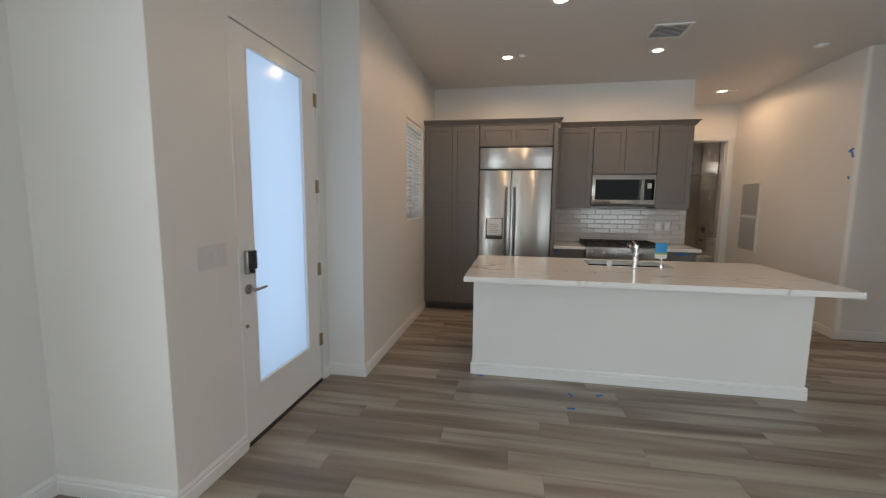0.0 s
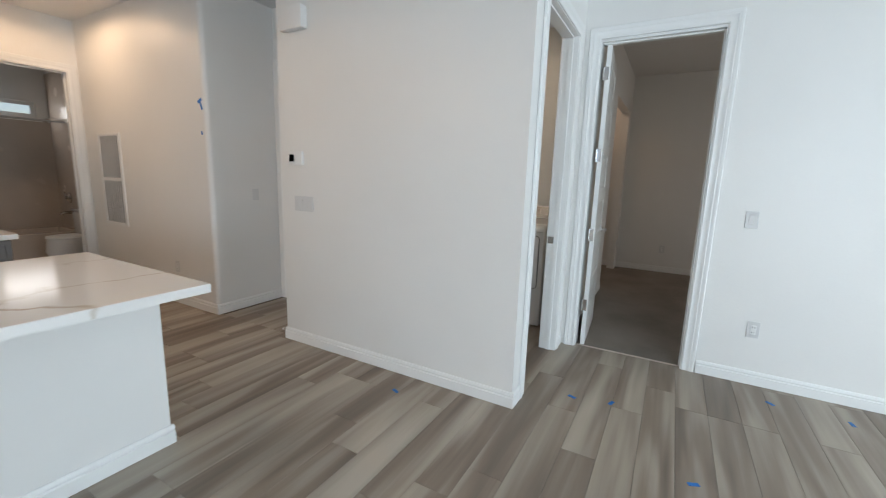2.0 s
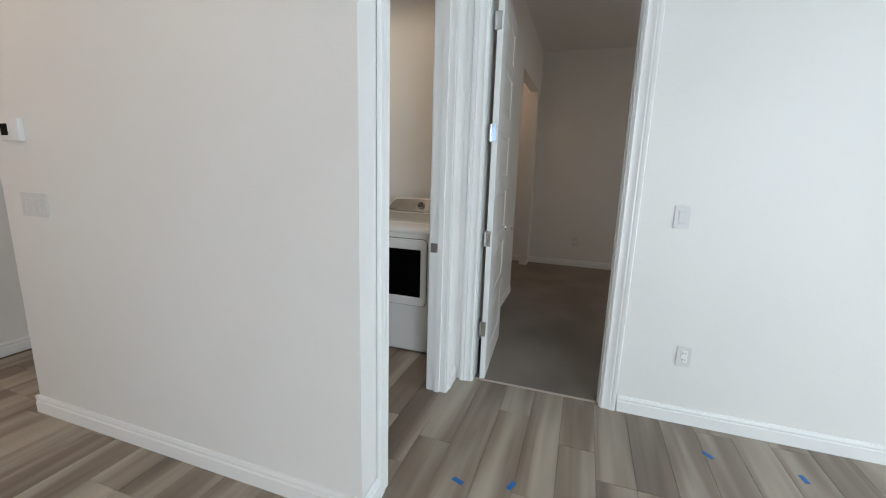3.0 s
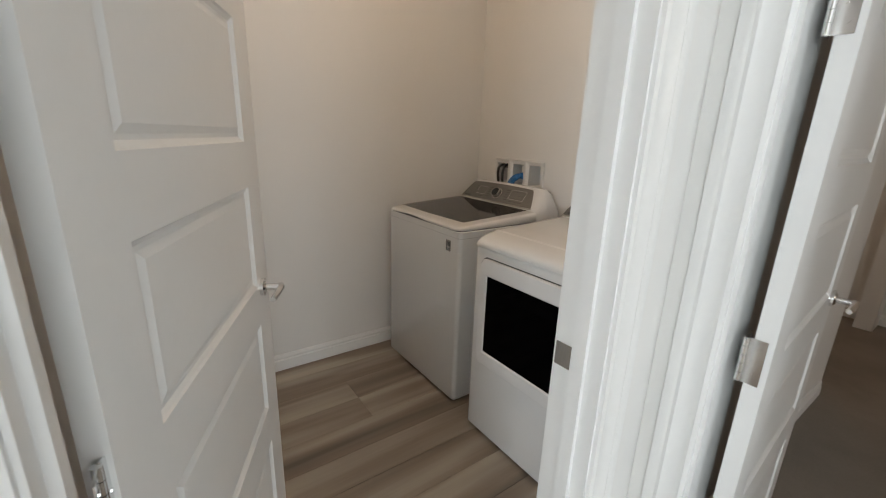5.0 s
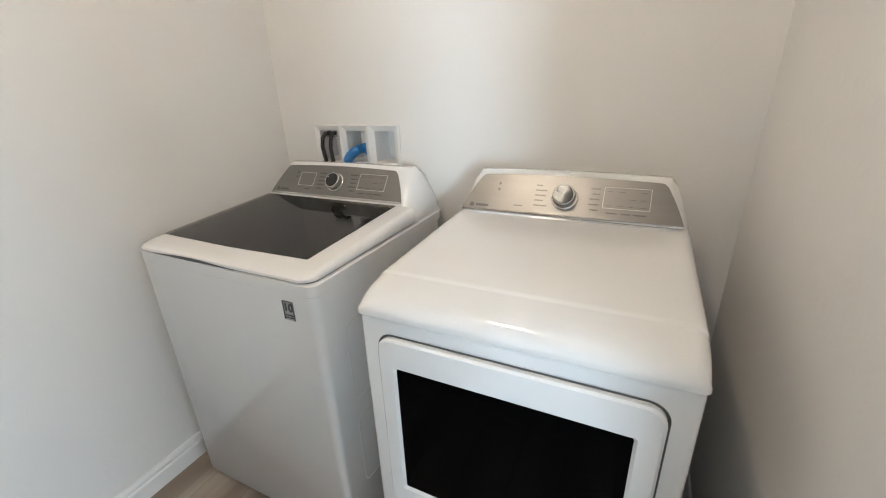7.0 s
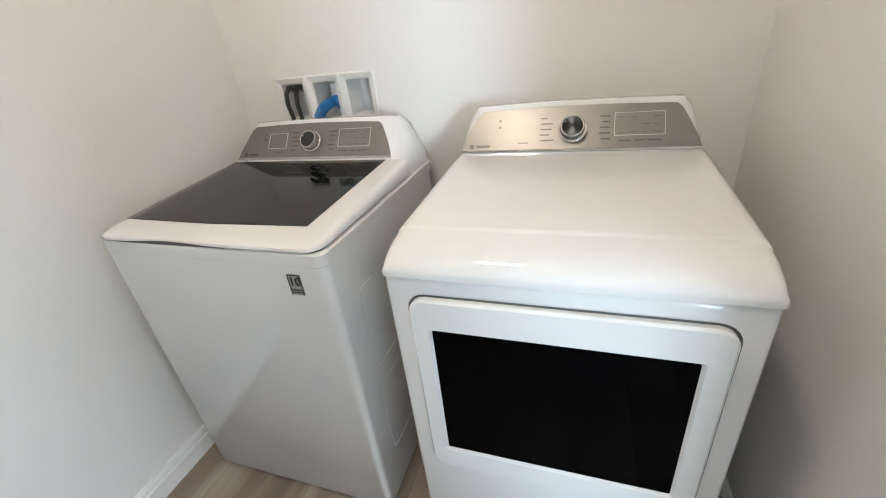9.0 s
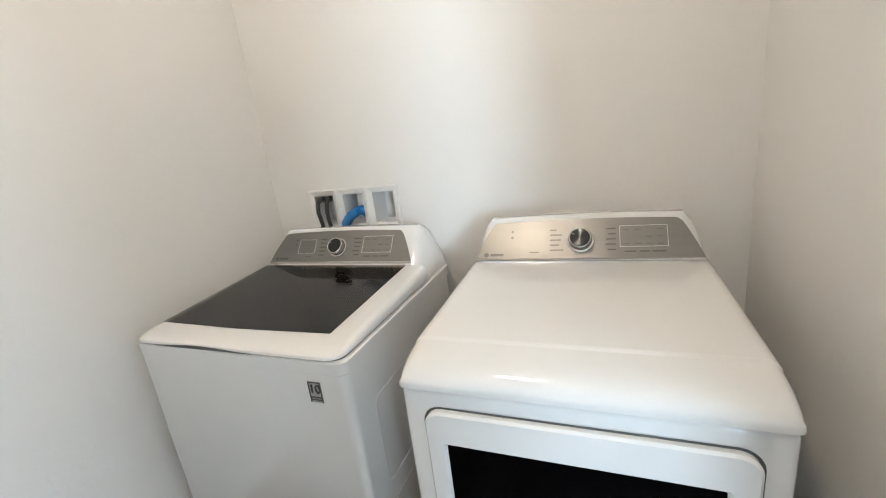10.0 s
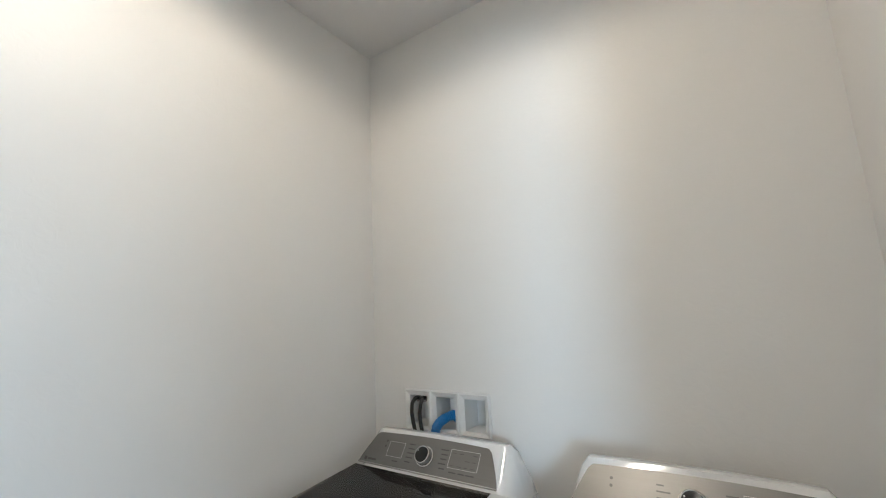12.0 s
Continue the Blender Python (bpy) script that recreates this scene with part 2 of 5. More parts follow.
def smoked_glass(name, tint, gloss):
    """A dark clear pane: tinted see-through with a mirror sheen that grows at a slant."""
    m, n, l, b = material(name)
    n.remove(b)
    t = n.new("ShaderNodeBsdfTransparent")
    t.inputs["Color"].default_value = (*tint, 1)
    g = n.new("ShaderNodeBsdfGlossy")
    g.inputs["Roughness"].default_value = 0.03
    g.inputs["Color"].default_value = (gloss, gloss, gloss, 1)
    fr = n.new("ShaderNodeFresnel")
    fr.inputs["IOR"].default_value = 1.42
    mix = n.new("ShaderNodeMixShader")
    l.new(fr.outputs[0], mix.inputs[0])
    l.new(t.outputs[0], mix.inputs[1])
    l.new(g.outputs[0], mix.inputs[2])
    l.new(mix.outputs[0], n["Material Output"].inputs["Surface"])
    return m


LIDGLASS = smoked_glass("smoked_lid_glass", (0.64, 0.62, 0.59), 0.95)
TUB_GREY = surface("grey_tub_plastic", (0.30, 0.30, 0.29), 0.4, vary=0.05)


def glow(name, colour, strength):
    m, n, l, b = material(name)
    b.inputs["Emission Color"].default_value = (*colour, 1)
    b.inputs["Emission Strength"].default_value = strength
    return m


LAMP = glow("lit_lamp_lens", (1.0, 0.86, 0.68), 14)


# ---- building helpers ----
def bm_box(bm, x0, x1, y0, y1, z0, z1, bevel=0.0, seg=1):
    m = Matrix.LocRotScale(((x0 + x1) / 2, (y0 + y1) / 2, (z0 + z1) / 2), None, (abs(x1 - x0), abs(y1 - y0), abs(z1 - z0)))
    made = bmesh.ops.create_cube(bm, size=1, matrix=m)
    if bevel:
        edges = list({e for v in made["verts"] for e in v.link_edges})
        bmesh.ops.bevel(bm, geom=edges, offset=bevel, segments=seg, affect="EDGES", profile=0.5)
    return bm


def box(*a, **k):
    return bm_box(bmesh.new(), *a, **k)


def bm_cyl(bm, p, q, r, r2=None, seg=20, caps=True):
    p, q = Vector(p), Vector(q)
    d = q - p
    m = Matrix.Translation((p + q) / 2) @ d.to_track_quat("Z", "Y").to_matrix().to_4x4()
    bmesh.ops.create_cone(bm, cap_ends=caps, segments=seg, radius1=r, radius2=r if r2 is None else r2, depth=d.length, matrix=m)
    return bm


def cyl(*a, **k):
    return bm_cyl(bmesh.new(), *a, **k)


def bm_tube(bm, pts, r, seg=10):
    """A round tube along a line of points."""
    pts = [Vector(p) for p in pts]
    rings = []
    up = Vector((0.13, 0.31, 0.94))
    for i, p in enumerate(pts):
        d = (pts[min(i + 1, len(pts) - 1)] - pts[max(i - 1, 0)]).normalized()
        u = d.cross(up).normalized()
        w = u.cross(d)
        rr = r[i] if isinstance(r, (list, tuple)) else r
        rings.append([bm.verts.new(p + (u * math.cos(k * math.tau / seg) + w * math.sin(k * math.tau / seg)) * rr) for k in range(seg)])
    for a, b in zip(rings, rings[1:]):
        for k in range(seg):
            bm.faces.new((a[k], a[(k + 1) % seg], b[(k + 1) % seg], b[k]))
    bm.faces.new(rings[0])
    bm.faces.new(rings[-1])
    return bm


def bm_extrude(bm, outline, axis, a, b):
    """A flat outline of (u, v) points swept along an axis: 'x' gives (y, z), 'y' (x, z), 'z' (x, y)."""
    def at(u, v, c):
        return {"x": (c, u, v), "y": (u, c, v), "z": (u, v, c)}[axis]
    lo = [bm.verts.new(at(u, v, a)) for u, v in outline]
    hi = [bm.verts.new(at(u, v, b)) for u, v in outline]
    n = len(outline)
    for i in range(n):
        bm.faces.new((lo[i], lo[(i + 1) % n], hi[(i + 1) % n], hi[i]))
    bm.faces.new(lo)
    bm.faces.new(hi)
    return bm


def finish(ob, bm, mat, smooth=False):
    bmesh.ops.recalc_face_normals(bm, faces=bm.faces)
    me = bpy.data.meshes.new(ob if isinstance(ob, str) else ob.name)
    bm.to_mesh(me)
    bm.free()
    me.materials.append(mat)
    if smooth:
        me.shade_smooth()
        me.set_sharp_from_angle(angle=radians(38))
    return me


def solid(name, bm, mat, label="", category="", kind="", group="", smooth=False):
    return tagged(new(name, finish(name, bm, mat, smooth)), label, category, group, kind)


def part(name, bm, mat, parent, label="", smooth=False):
    ob = new(name, finish(name, bm, mat, smooth))
    ob.parent = parent
    ob.matrix_parent_inverse = parent.matrix_world.inverted()
    if label:
        ob["label"] = label
    return ob


def thing(name, x, y, z, label, category, group="", kind=""):
    e = new(name)
    e.location = (x, y, z)
    e.empty_display_size = 0.1
    e.matrix_world = Matrix.Translation((x, y, z))
    return tagged(e, label, category, group, kind)


def wall(name, run, a0, a1, t0, t1, openings=(), z1=CEIL, mat=WALL, label="white painted plaster wall", z0=0.0):
    """A wall along x or y, with openings (from, to, bottom, top) cut right through."""
    bm = bmesh.new()
    us = sorted({a0, a1, *(o[0] for o in openings), *(o[1] for o in openings)})
    vs = sorted({z0, z1, *(max(z0, o[2]) for o in openings), *(o[3] for o in openings)})

    def full(i, j):
        if not (0 <= i < len(us) - 1 and 0 <= j < len(vs) - 1):
            return False
        u, v = (us[i] + us[i + 1]) / 2, (vs[j] + vs[j + 1]) / 2
        return not any(p < u < q and lo < v < hi for p, q, lo, hi in openings)

    def quad(*pts):
        bm.faces.new([bm.verts.new((u, t, v) if run == "x" else (t, u, v)) for u, t, v in pts])
    for i in range(len(us) - 1):
        for j in range(len(vs) - 1):
            if not full(i, j):
                continue
            u0, u1, v0, v1 = us[i], us[i + 1], vs[j], vs[j + 1]
            for t in (t0, t1):
                quad((u0, t, v0), (u1, t, v0), (u1, t, v1), (u0, t, v1))
            for di, u in ((-1, u0), (1, u1)):
                if not full(i + di, j):
                    quad((u, t0, v0), (u, t1, v0), (u, t1, v1), (u, t0, v1))
            for dj, v in ((-1, v0), (1, v1)):
                if not full(i, j + dj):
                    quad((u0, t0, v), (u1, t0, v), (u1, t1, v), (u0, t1, v))
    bmesh.ops.remove_doubles(bm, verts=bm.verts, dist=0.0001)
    return solid(name, bm, mat, label, "wall", "structure")


# ---- structure ----
ground = solid("ground", box(-400, 400, -400, 400, -0.30, -0.16), GROUND, "pale sunlit concrete ground outside the house", "ground", "structure")

DOOR_H = 2.512
wall("wall_north_kitchen", "x", -1.88, 1.67, 6.26, 6.40)
wall("wall_hall_west", "y", 6.26, 7.78, 1.67, 1.79)
wall("wall_bath_front", "x", 1.67, 3.15, 7.78, 7.90, [(2.12, 2.93, 0, DOOR_H)])
bull = box(3.03, 3.15, 5.267, 7.78, 0, CEIL)
bmesh.ops.bevel(bull, geom=[e for e in bull.edges if all(v.co.x < 3.04 and v.co.y < 5.3 for v in e.verts)], offset=0.045, segments=8, affect="EDGES", profile=0.5)
solid("wall_hall_east", bull, WALL, "white painted wall with a rounded corner", "wall", "structure", smooth=True)
wall("wall_hall_north", "x", 3.15, 3.92, 5.267, 5.387)
wall("wall_garage", "y", 4.23, 5.267, 3.80, 3.92, [(4.32, 5.19, 0, DOOR_H)])
wall("wall_thermostat", "y", 2.17, 4.23, 3.005, 3.12)
wall("wall_laundry_south", "x", 3.12, 8.15, 2.17, 2.285, [(3.205, 4.055, 0, DOOR_H), (6.45, 7.90, 0, DOOR_H)])
wall("wall_laundry_north", "x", 3.12, 5.325, 4.11, 4.23)
wall("wall_laundry_east", "y", 2.285, 4.23, 5.325, 5.44, [(3.484, 3.908, 1.105, 1.265)])
wall("wall_bedroom_west", "y", -3.60, 2.17, 4.255, 4.37, [(1.215, 2.052, 0, DOOR_H)])
wall("wall_bedroom_east", "y", -1.6, 3.4, 8.15, 8.27)
wall("wall_bedroom_south", "x", 4.37, 8.15, -1.72, -1.60, [(5.4, 7.2, 0.8, 2.2)])
wall("wall_front_door", "y", 1.745, 3.34, -2.15, -2.01, [(2.245, 3.230, 0, 2.475)])
wall("wall_alcove_return", "x", -2.15, -1.695, 3.34, 3.46)
wall("wall_west_kitchen", "y", 3.46, 6.26, -1.88, -1.695, [(4.70, 5.49, 1.26, 2.40)])
wall("wall_living_return", "x", -2.85, -2.15, 1.745, 1.87)
wall("wall_living_west", "y", -3.60, 1.745, -2.95, -2.71, [(-2.85, -0.65, 0.7, 2.3)])
wall("wall_living_south", "x", -2.85, 4.37, -3.75, -3.60, [(1.9, 4.1, 0.1, 2.35)])
wall("wall_bath_east", "y", 7.90, 9.80, 3.36, 3.48)
wall("wall_bath_north", "x", 1.3, 3.48, 9.80, 9.92, [(2.30, 3.215, 2.11, 2.33)])
wall("wall_bath_west", "y", 7.90, 9.80, 1.3, 1.42)
wall("wall_closet", "x", 6.2, 8.15, 3.28, 3.40)
wall("wall_closet_west", "y", 2.285, 3.28, 6.2, 6.32)
wall("wall_bath_front_side", "x", 1.3, 1.67, 7.78, 7.90)
wall("wall_bath_front_end", "x", 3.15, 3.48, 7.78, 7.90)

solid("ceiling", box(-2.85, 4.37, -3.75, 9.92, CEIL, CEIL + 0.12), CEILING, "smooth off-white painted ceiling", "ceiling", "structure")
solid("ceiling_laundry", box(3.12, 5.325, 2.285, 4.11, LCEIL, CEIL - 0.002), CEILING, "white painted laundry ceiling", "ceiling", "structure")
solid("ceiling_bedroom", box(4.37, 8.27, -1.72, 3.40, CEIL, CEIL + 0.12), CEILING, "white painted bedroom ceiling", "ceiling", "structure")
solid("floor_carpet", box(4.30, 8.15, -1.60, 2.17, -0.16, 0.008), CARPET, "grey-brown cut pile carpet", "carpet", "structure")
solid("floor_closet", box(6.32, 8.15, 2.17, 3.28, -0.16, 0.008), CARPET, "grey-brown carpet in the closet", "carpet", "structure")
solid("floor_bath", box(1.42, 3.36, 7.78, 9.80, -0.16, 0.0), GROUT, "pale vinyl bathroom floor", "floor", "structure")


# ---- trim ----
BASE = [(0, 0), (0.016, 0), (0.016, 0.064), (0.009, 0.070), (0.009, 0.074), (0.013, 0.080), (0.012, 0.090), (0.006, 0.099), (0, 0.10)]


def baseboard(run, a0, a1, face, side, label="white painted moulded baseboard"):
    """Along x or y from a0 to a1, on the wall face, standing out to the given side (+1 or -1)."""
    bm = bmesh.new()
    out = [(face + side * (t + 0.0), z) for t, z in BASE]
    bm_extrude(bm, out, run, a0, a1)
    return solid("baseboard", bm, TRIM, label, "baseboard", "structure", smooth=True)


baseboard("x", -0.824, 1.729, 3.588, -1)
baseboard("y", 3.588, 4.40, 1.715, 1)
baseboard("y", 3.588, 4.40, -0.81, -1)
baseboard("y", 2.156, 4.244, 3.005, -1)
baseboard("x", 3.005, 3.128, 2.17, -1)
baseboard("x", 2.991, 3.80, 4.23, 1)
baseboard("y", 5.267, 7.78, 3.03, -1)
baseboard("x", 3.016, 3.80, 5.267, -1)
baseboard("y", -3.60, 1.13, 4.255, -1)
baseboard("x", 4.132, 4.234, 2.17, -1)
baseboard("x", 3.12, 4.52, 4.11, -1)
baseboard("x", 4.52, 5.325, 4.11, -1)
baseboard("y", 2.285, 4.11, 5.325, -1)
baseboard("x", 4.14, 5.325, 2.285, 1)
baseboard("y", 2.285, 4.11, 3.12, 1)
baseboard("y", 1.731, 2.235, -2.01, 1)
baseboard("y", 3.24, 3.34, -2.01, 1)
baseboard("x", -2.01, -1.681, 3.34, -1)
baseboard("y", 3.326, 5.59, -1.695, 1)
baseboard("x", -2.71, -1.996, 1.745, -1)
baseboard("y", -3.60, 1.745, -2.71, 1)
baseboard("y", -1.6, 2.17, 8.15, -1)
baseboard("x", 4.46, 6.40, 2.17, -1)
baseboard("y", 2.285, 3.28, 8.15, -1)
baseboard("y", 7.90, 9.0, 3.36, -1)

CASE = [(0.0, 0.0), (0.0, 0.009), (0.008, 0.013), (0.016, 0.010), (0.040, 0.012), (0.050, 0.017), (0.058, 0.015), (0.066, 0.019), (0.082, 0.017), (0.085, 0.012), (0.085, 0.0)]


def casing(name, run, a0, a1, top, face, side, group=""):
    """Mitred moulded trim round a doorway's head and both sides."""
    bm = bmesh.new()
    rings = []
    for a, z, da, dz in ((a0, 0.0, -1, 0), (a0, top, -1, 1), (a1, top, 1, 1), (a1, 0.0, 1, 0)):
        ring = []
        for w, t in CASE:
            c, h, d = a + da * w, z + dz * w, face + side * t
            ring.append(bm.verts.new((c, d, h) if run == "x" else (d, c, h)))
        rings.append(ring)
    for p, q in zip(rings, rings[1:]):
        for k in range(len(p) - 1):
            bm.faces.new((p[k], p[k + 1], q[k + 1], q[k]))
    bm.faces.new(rings[0])
    bm.faces.new(rings[-1])
    return solid(name, bm, TRIM, "white painted moulded door casing", "door casing", "structure", smooth=True)


def jamb(name, run, a0, a1, top, t0, t1, stop):
    """Lining of a doorway with a stop strip."""
    mid, dep = (a0 + a1) / 2, (t0 + t1) / 2
    root = thing(name, mid if run == "x" else dep, dep if run == "x" else mid, 0, "white painted door jamb with a stop strip", "door jamb", kind="structure")

    def b(piece, p, q, s, u, lo, hi):
        part(piece, box(p, q, s, u, lo, hi) if run == "x" else box(s, u, p, q, lo, hi), TRIM, root)
    th = 0.016
    b("side_jamb", a0, a0 + th, t0, t1, 0, top)
    b("side_jamb", a1 - th, a1, t0, t1, 0, top)
    b("head_jamb", a0 + th, a1 - th, t0, t1, top - th, top)
    b("stop", a0 + th, a0 + th + 0.011, stop, stop + 0.034, 0, top - th)
    if run == "x":
        b("stop", a1 - th - 0.011, a1 - th, stop, stop + 0.034, 0, top - th)
    b("stop", a0 + th + 0.011, a1 - th - 0.011, stop, stop + 0.034, top - th - 0.011, top - th)
    return root


jamb("door_jamb_laundry", "x", 3.205, 4.055, DOOR_H, 2.167, 2.288, 2.205)
casing("door_casing_laundry", "x", 3.215, 4.045, DOOR_H - 0.010, 2.167, -1)
casing("door_casing_laundry_inside", "x", 3.215, 4.045, DOOR_H - 0.010, 2.288, 1)
jamb("door_jamb_bedroom", "y", 1.215, 2.052, DOOR_H, 4.252, 4.373, 4.29)
casing("door_casing_bedroom", "y", 1.222, 2.045, DOOR_H + 0.005, 4.252, -1)
jamb("door_jamb_bath", "x", 2.12, 2.93, DOOR_H, 7.777, 7.903, 7.83)
casing("door_casing_bath", "x", 2.128, 2.922, DOOR_H - 0.006, 7.777, -1)
jamb("door_jamb_garage", "y", 4.32, 5.19, DOOR_H, 3.797, 3.923, 3.85)
casing("door_casing_garage", "y", 4.336, 5.176, DOOR_H - 0.010, 3.797, -1)
solid("threshold", box(4.285, 4.302, 1.231, 2.036, 0, 0.006, bevel=0.002), STRIP, "thin beige carpet transition strip", "threshold", "structure")


# ---- doors ----
PANELS = [(0.165, 0.46), (0.575, 0.855), (0.97, 1.25), (1.365, 1.65), (1.765, 2.045), (2.155, 2.36)]


def rrect(u0, u1, v0, v1, r, n=5):
    """Corner points of a rounded rectangle, turning left."""
    pts = []
    for cu, cv, a0 in ((u1 - r, v0 + r, -90), (u1 - r, v1 - r, 0), (u0 + r, v1 - r, 90), (u0 + r, v0 + r, 180)):
        for k in range(n + 1):
            a = radians(a0 + 90 * k / n)
            pts.append((cu + r * math.cos(a), cv + r * math.sin(a)))
    return pts


def loft(bm, loops, cap0=True, cap1=True):
    rings = [[bm.verts.new(p) for p in loop] for loop in loops]
    n = len(rings[0])
    for a, b in zip(rings, rings[1:]):
        for k in range(n):
            bm.faces.new((a[k], a[(k + 1) % n], b[(k + 1) % n], b[k]))
    if cap0:
        bm.faces.new(rings[0])
    if cap1:
        bm.faces.new(rings[-1])
    return bm


def panel_leaf(width, height, thick):
    """A moulded door leaf in its own axes: x along the width, y through it, with sunk panels on both faces."""
    bm = bmesh.new()
    us = [0, 0.115, width - 0.115, width]
    vs = [0] + [z for p in PANELS for z in p] + [height]
    holes = {2 * i + 1 for i in range(len(PANELS))}
    for y, s in ((0.0, 1), (thick, -1)):
        for i in range(3):
            for j in range(len(vs) - 1):
                u0, u1, v0, v1 = us[i], us[i + 1], vs[j], vs[j + 1]
                if i == 1 and j in holes:
                    rings = []
                    for inset, deep in ((0, 0), (0.004, 0.004), (0.012, 0.0085), (0.020, 0.0085), (0.034, 0.004)):
                        d = y + s * deep
                        rings.append([(u0 + inset, d, v0 + inset), (u1 - inset, d, v0 + inset), (u1 - inset, d, v1 - inset), (u0 + inset, d, v1 - inset)])
                    loft(bm, rings, cap0=False)
                else:
                    bm.faces.new([bm.verts.new(p) for p in ((u0, y, v0), (u1, y, v0), (u1, y, v1), (u0, y, v1))])
    for a, b in (((0, 0), (0, height)), ((width, 0), (width, height))):
        bm.faces.new([bm.verts.new(p) for p in ((a[0], 0, a[1]), (a[0], thick, a[1]), (b[0], thick, b[1]), (b[0], 0, b[1]))])
    for z in (0, height):
        bm.faces.new([bm.verts.new(p) for p in ((0, 0, z), (width, 0, z), (width, thick, z), (0, thick, z))])
    bmesh.ops.remove_doubles(bm, verts=bm.verts, dist=0.0002)
    return bm


def lever(bm, at, out, along, r=0.026):
    """Round rose, neck and a flat lever that drops a little at its end."""
    at, out, along = Vector(at), Vector(out), Vector(along)
    bm_cyl(bm, at, at + out * 0.009, r, seg=28)
    bm_cyl(bm, at + out * 0.009, at + out * 0.013, r * 0.8, r * 0.6, seg=28)
    bm_cyl(bm, at + out * 0.012, at + out * 0.058, 0.0095, seg=16)
    bm_tube(bm, [at + out * 0.052 - along * 0.008, at + out * 0.056 + along * 0.02, at + out * 0.055 + along * 0.06, at + out * 0.052 + along * 0.105], [0.0095, 0.010, 0.0085, 0.0075], 12)
    return bm


def hinge(name, parent, x, y, z, u, w):
    """A leaf hinge: barrel with knuckles and two plates; u runs along one plate, w along the other."""
    bm = bmesh.new()
    for k in range(5):
        bm_cyl(bm, (x, y, z - 0.05 + k * 0.02 + 0.0006), (x, y, z - 0.05 + (k + 1) * 0.02 - 0.0006), 0.0062, seg=12)
    for d in (u, w):
        d = Vector((*d, 0)).normalized()
        n = Vector((-d.y, d.x, 0))
        ps = [Vector((x, y, 0)) + d * a + n * b for a, b in ((0.003, -0.0012), (0.036, -0.0012), (0.036, 0.0012), (0.003, 0.0012))]
        loft(bm, [[(p.x, p.y, z - 0.05) for p in ps], [(p.x, p.y, z + 0.05) for p in ps]])
        for dz in (-0.03, 0.0, 0.03):
            c = Vector((x, y, z + dz)) + d * (0.024 if dz else 0.016)
            bm_cyl(bm, c - n * 0.0022, c + n * 0.0022, 0.004, seg=8)
    return part(name, bm, CHROME, parent, "bright nickel hinge", smooth=True)


def panel_door(name, x, y, turn, width, height, thick, label, levers):
    """Hung at (x, y), its leaf along the direction turn (degrees from +x)."""
    d = thing(name, x, y, 0.012, label, "door", kind="structure")
    m = Matrix.Translation((x, y, 0.012)) @ Matrix.Rotation(radians(turn), 4, "Z")
    bm = panel_leaf(width, height, thick)
    bm.transform(m)
    leaf = part("leaf", bm, TRIM, d)
    for s in levers:
        bm = lever(bmesh.new(), (width - 0.072, thick if s > 0 else 0, 0.955), (0, s, 0), (-1, 0, 0))
        bm.transform(m)
        part("lever_handle", bm, CHROME, d, "chrome lever handle", smooth=True)
    bm = box(width - 0.0005, width + 0.0015, 0.006, thick - 0.006, 0.92, 0.98)
    bm.transform(m)
    part("latch_plate", bm, NICKEL, d, "nickel latch plate")
    return d


laundry_door = panel_door("door_laundry", 3.254, 2.310, 65.3, 0.800, 2.47, 0.035, "white painted panelled door standing open into the laundry", (-1, 1))
for z in (0.28, 0.98, 1.66, 2.28):
    hinge("hinge", laundry_door, 3.240, 2.300, z, (0.42, 0.91), (0, -1))
bedroom_door = panel_door("door_bedroom", 4.292, 1.965, 4.2, 0.780, 2.47, 0.035, "white painted panelled door standing open into the bedroom", (-1,))
for z in (0.37, 0.985, 1.64, 2.27):
    hinge("hinge", bedroom_door, 4.286, 2.011, z, (0.05, -1), (1, 0.1))
solid("strike_plate", box(4.0365, 4.0395, 2.238, 2.287, 0.915, 0.972, bevel=0.001), NICKEL, "satin nickel strike plate on the jamb", "strike plate")

garage = panel_door("door_garage", 3.815, 5.168, -90, 0.826, 2.47, 0.035, "white painted panelled door, closed, at the hall's end", ())
bm = lever(bmesh.new(), (3.815, 4.40, 0.94), (-1, 0, 0), (0, 1, 0))
part("lever_handle", bm, NICKEL, garage, "satin nickel lever handle", smooth=True)


def knob_set(parent, x, y, z):
    bm = cyl((x, y, z), (x - 0.012, y, z), 0.032, seg=24)
    bm_cyl(bm, (x - 0.012, y, z), (x - 0.03, y, z), 0.020, 0.017, seg=20)
    part("deadbolt", bm, NICKEL, parent, "satin nickel deadbolt", smooth=True)


# the closed hall door shows its latch side next to the rounded wall
bm = lever(bmesh.new(), (3.815, 5.105, 0.94), (-1, 0, 0), (0, -1, 0))
part("lever_handle", bm, NICKEL, garage, "satin nickel lever handle", smooth=True)
knob_set(garage, 3.815, 5.105, 1.08)

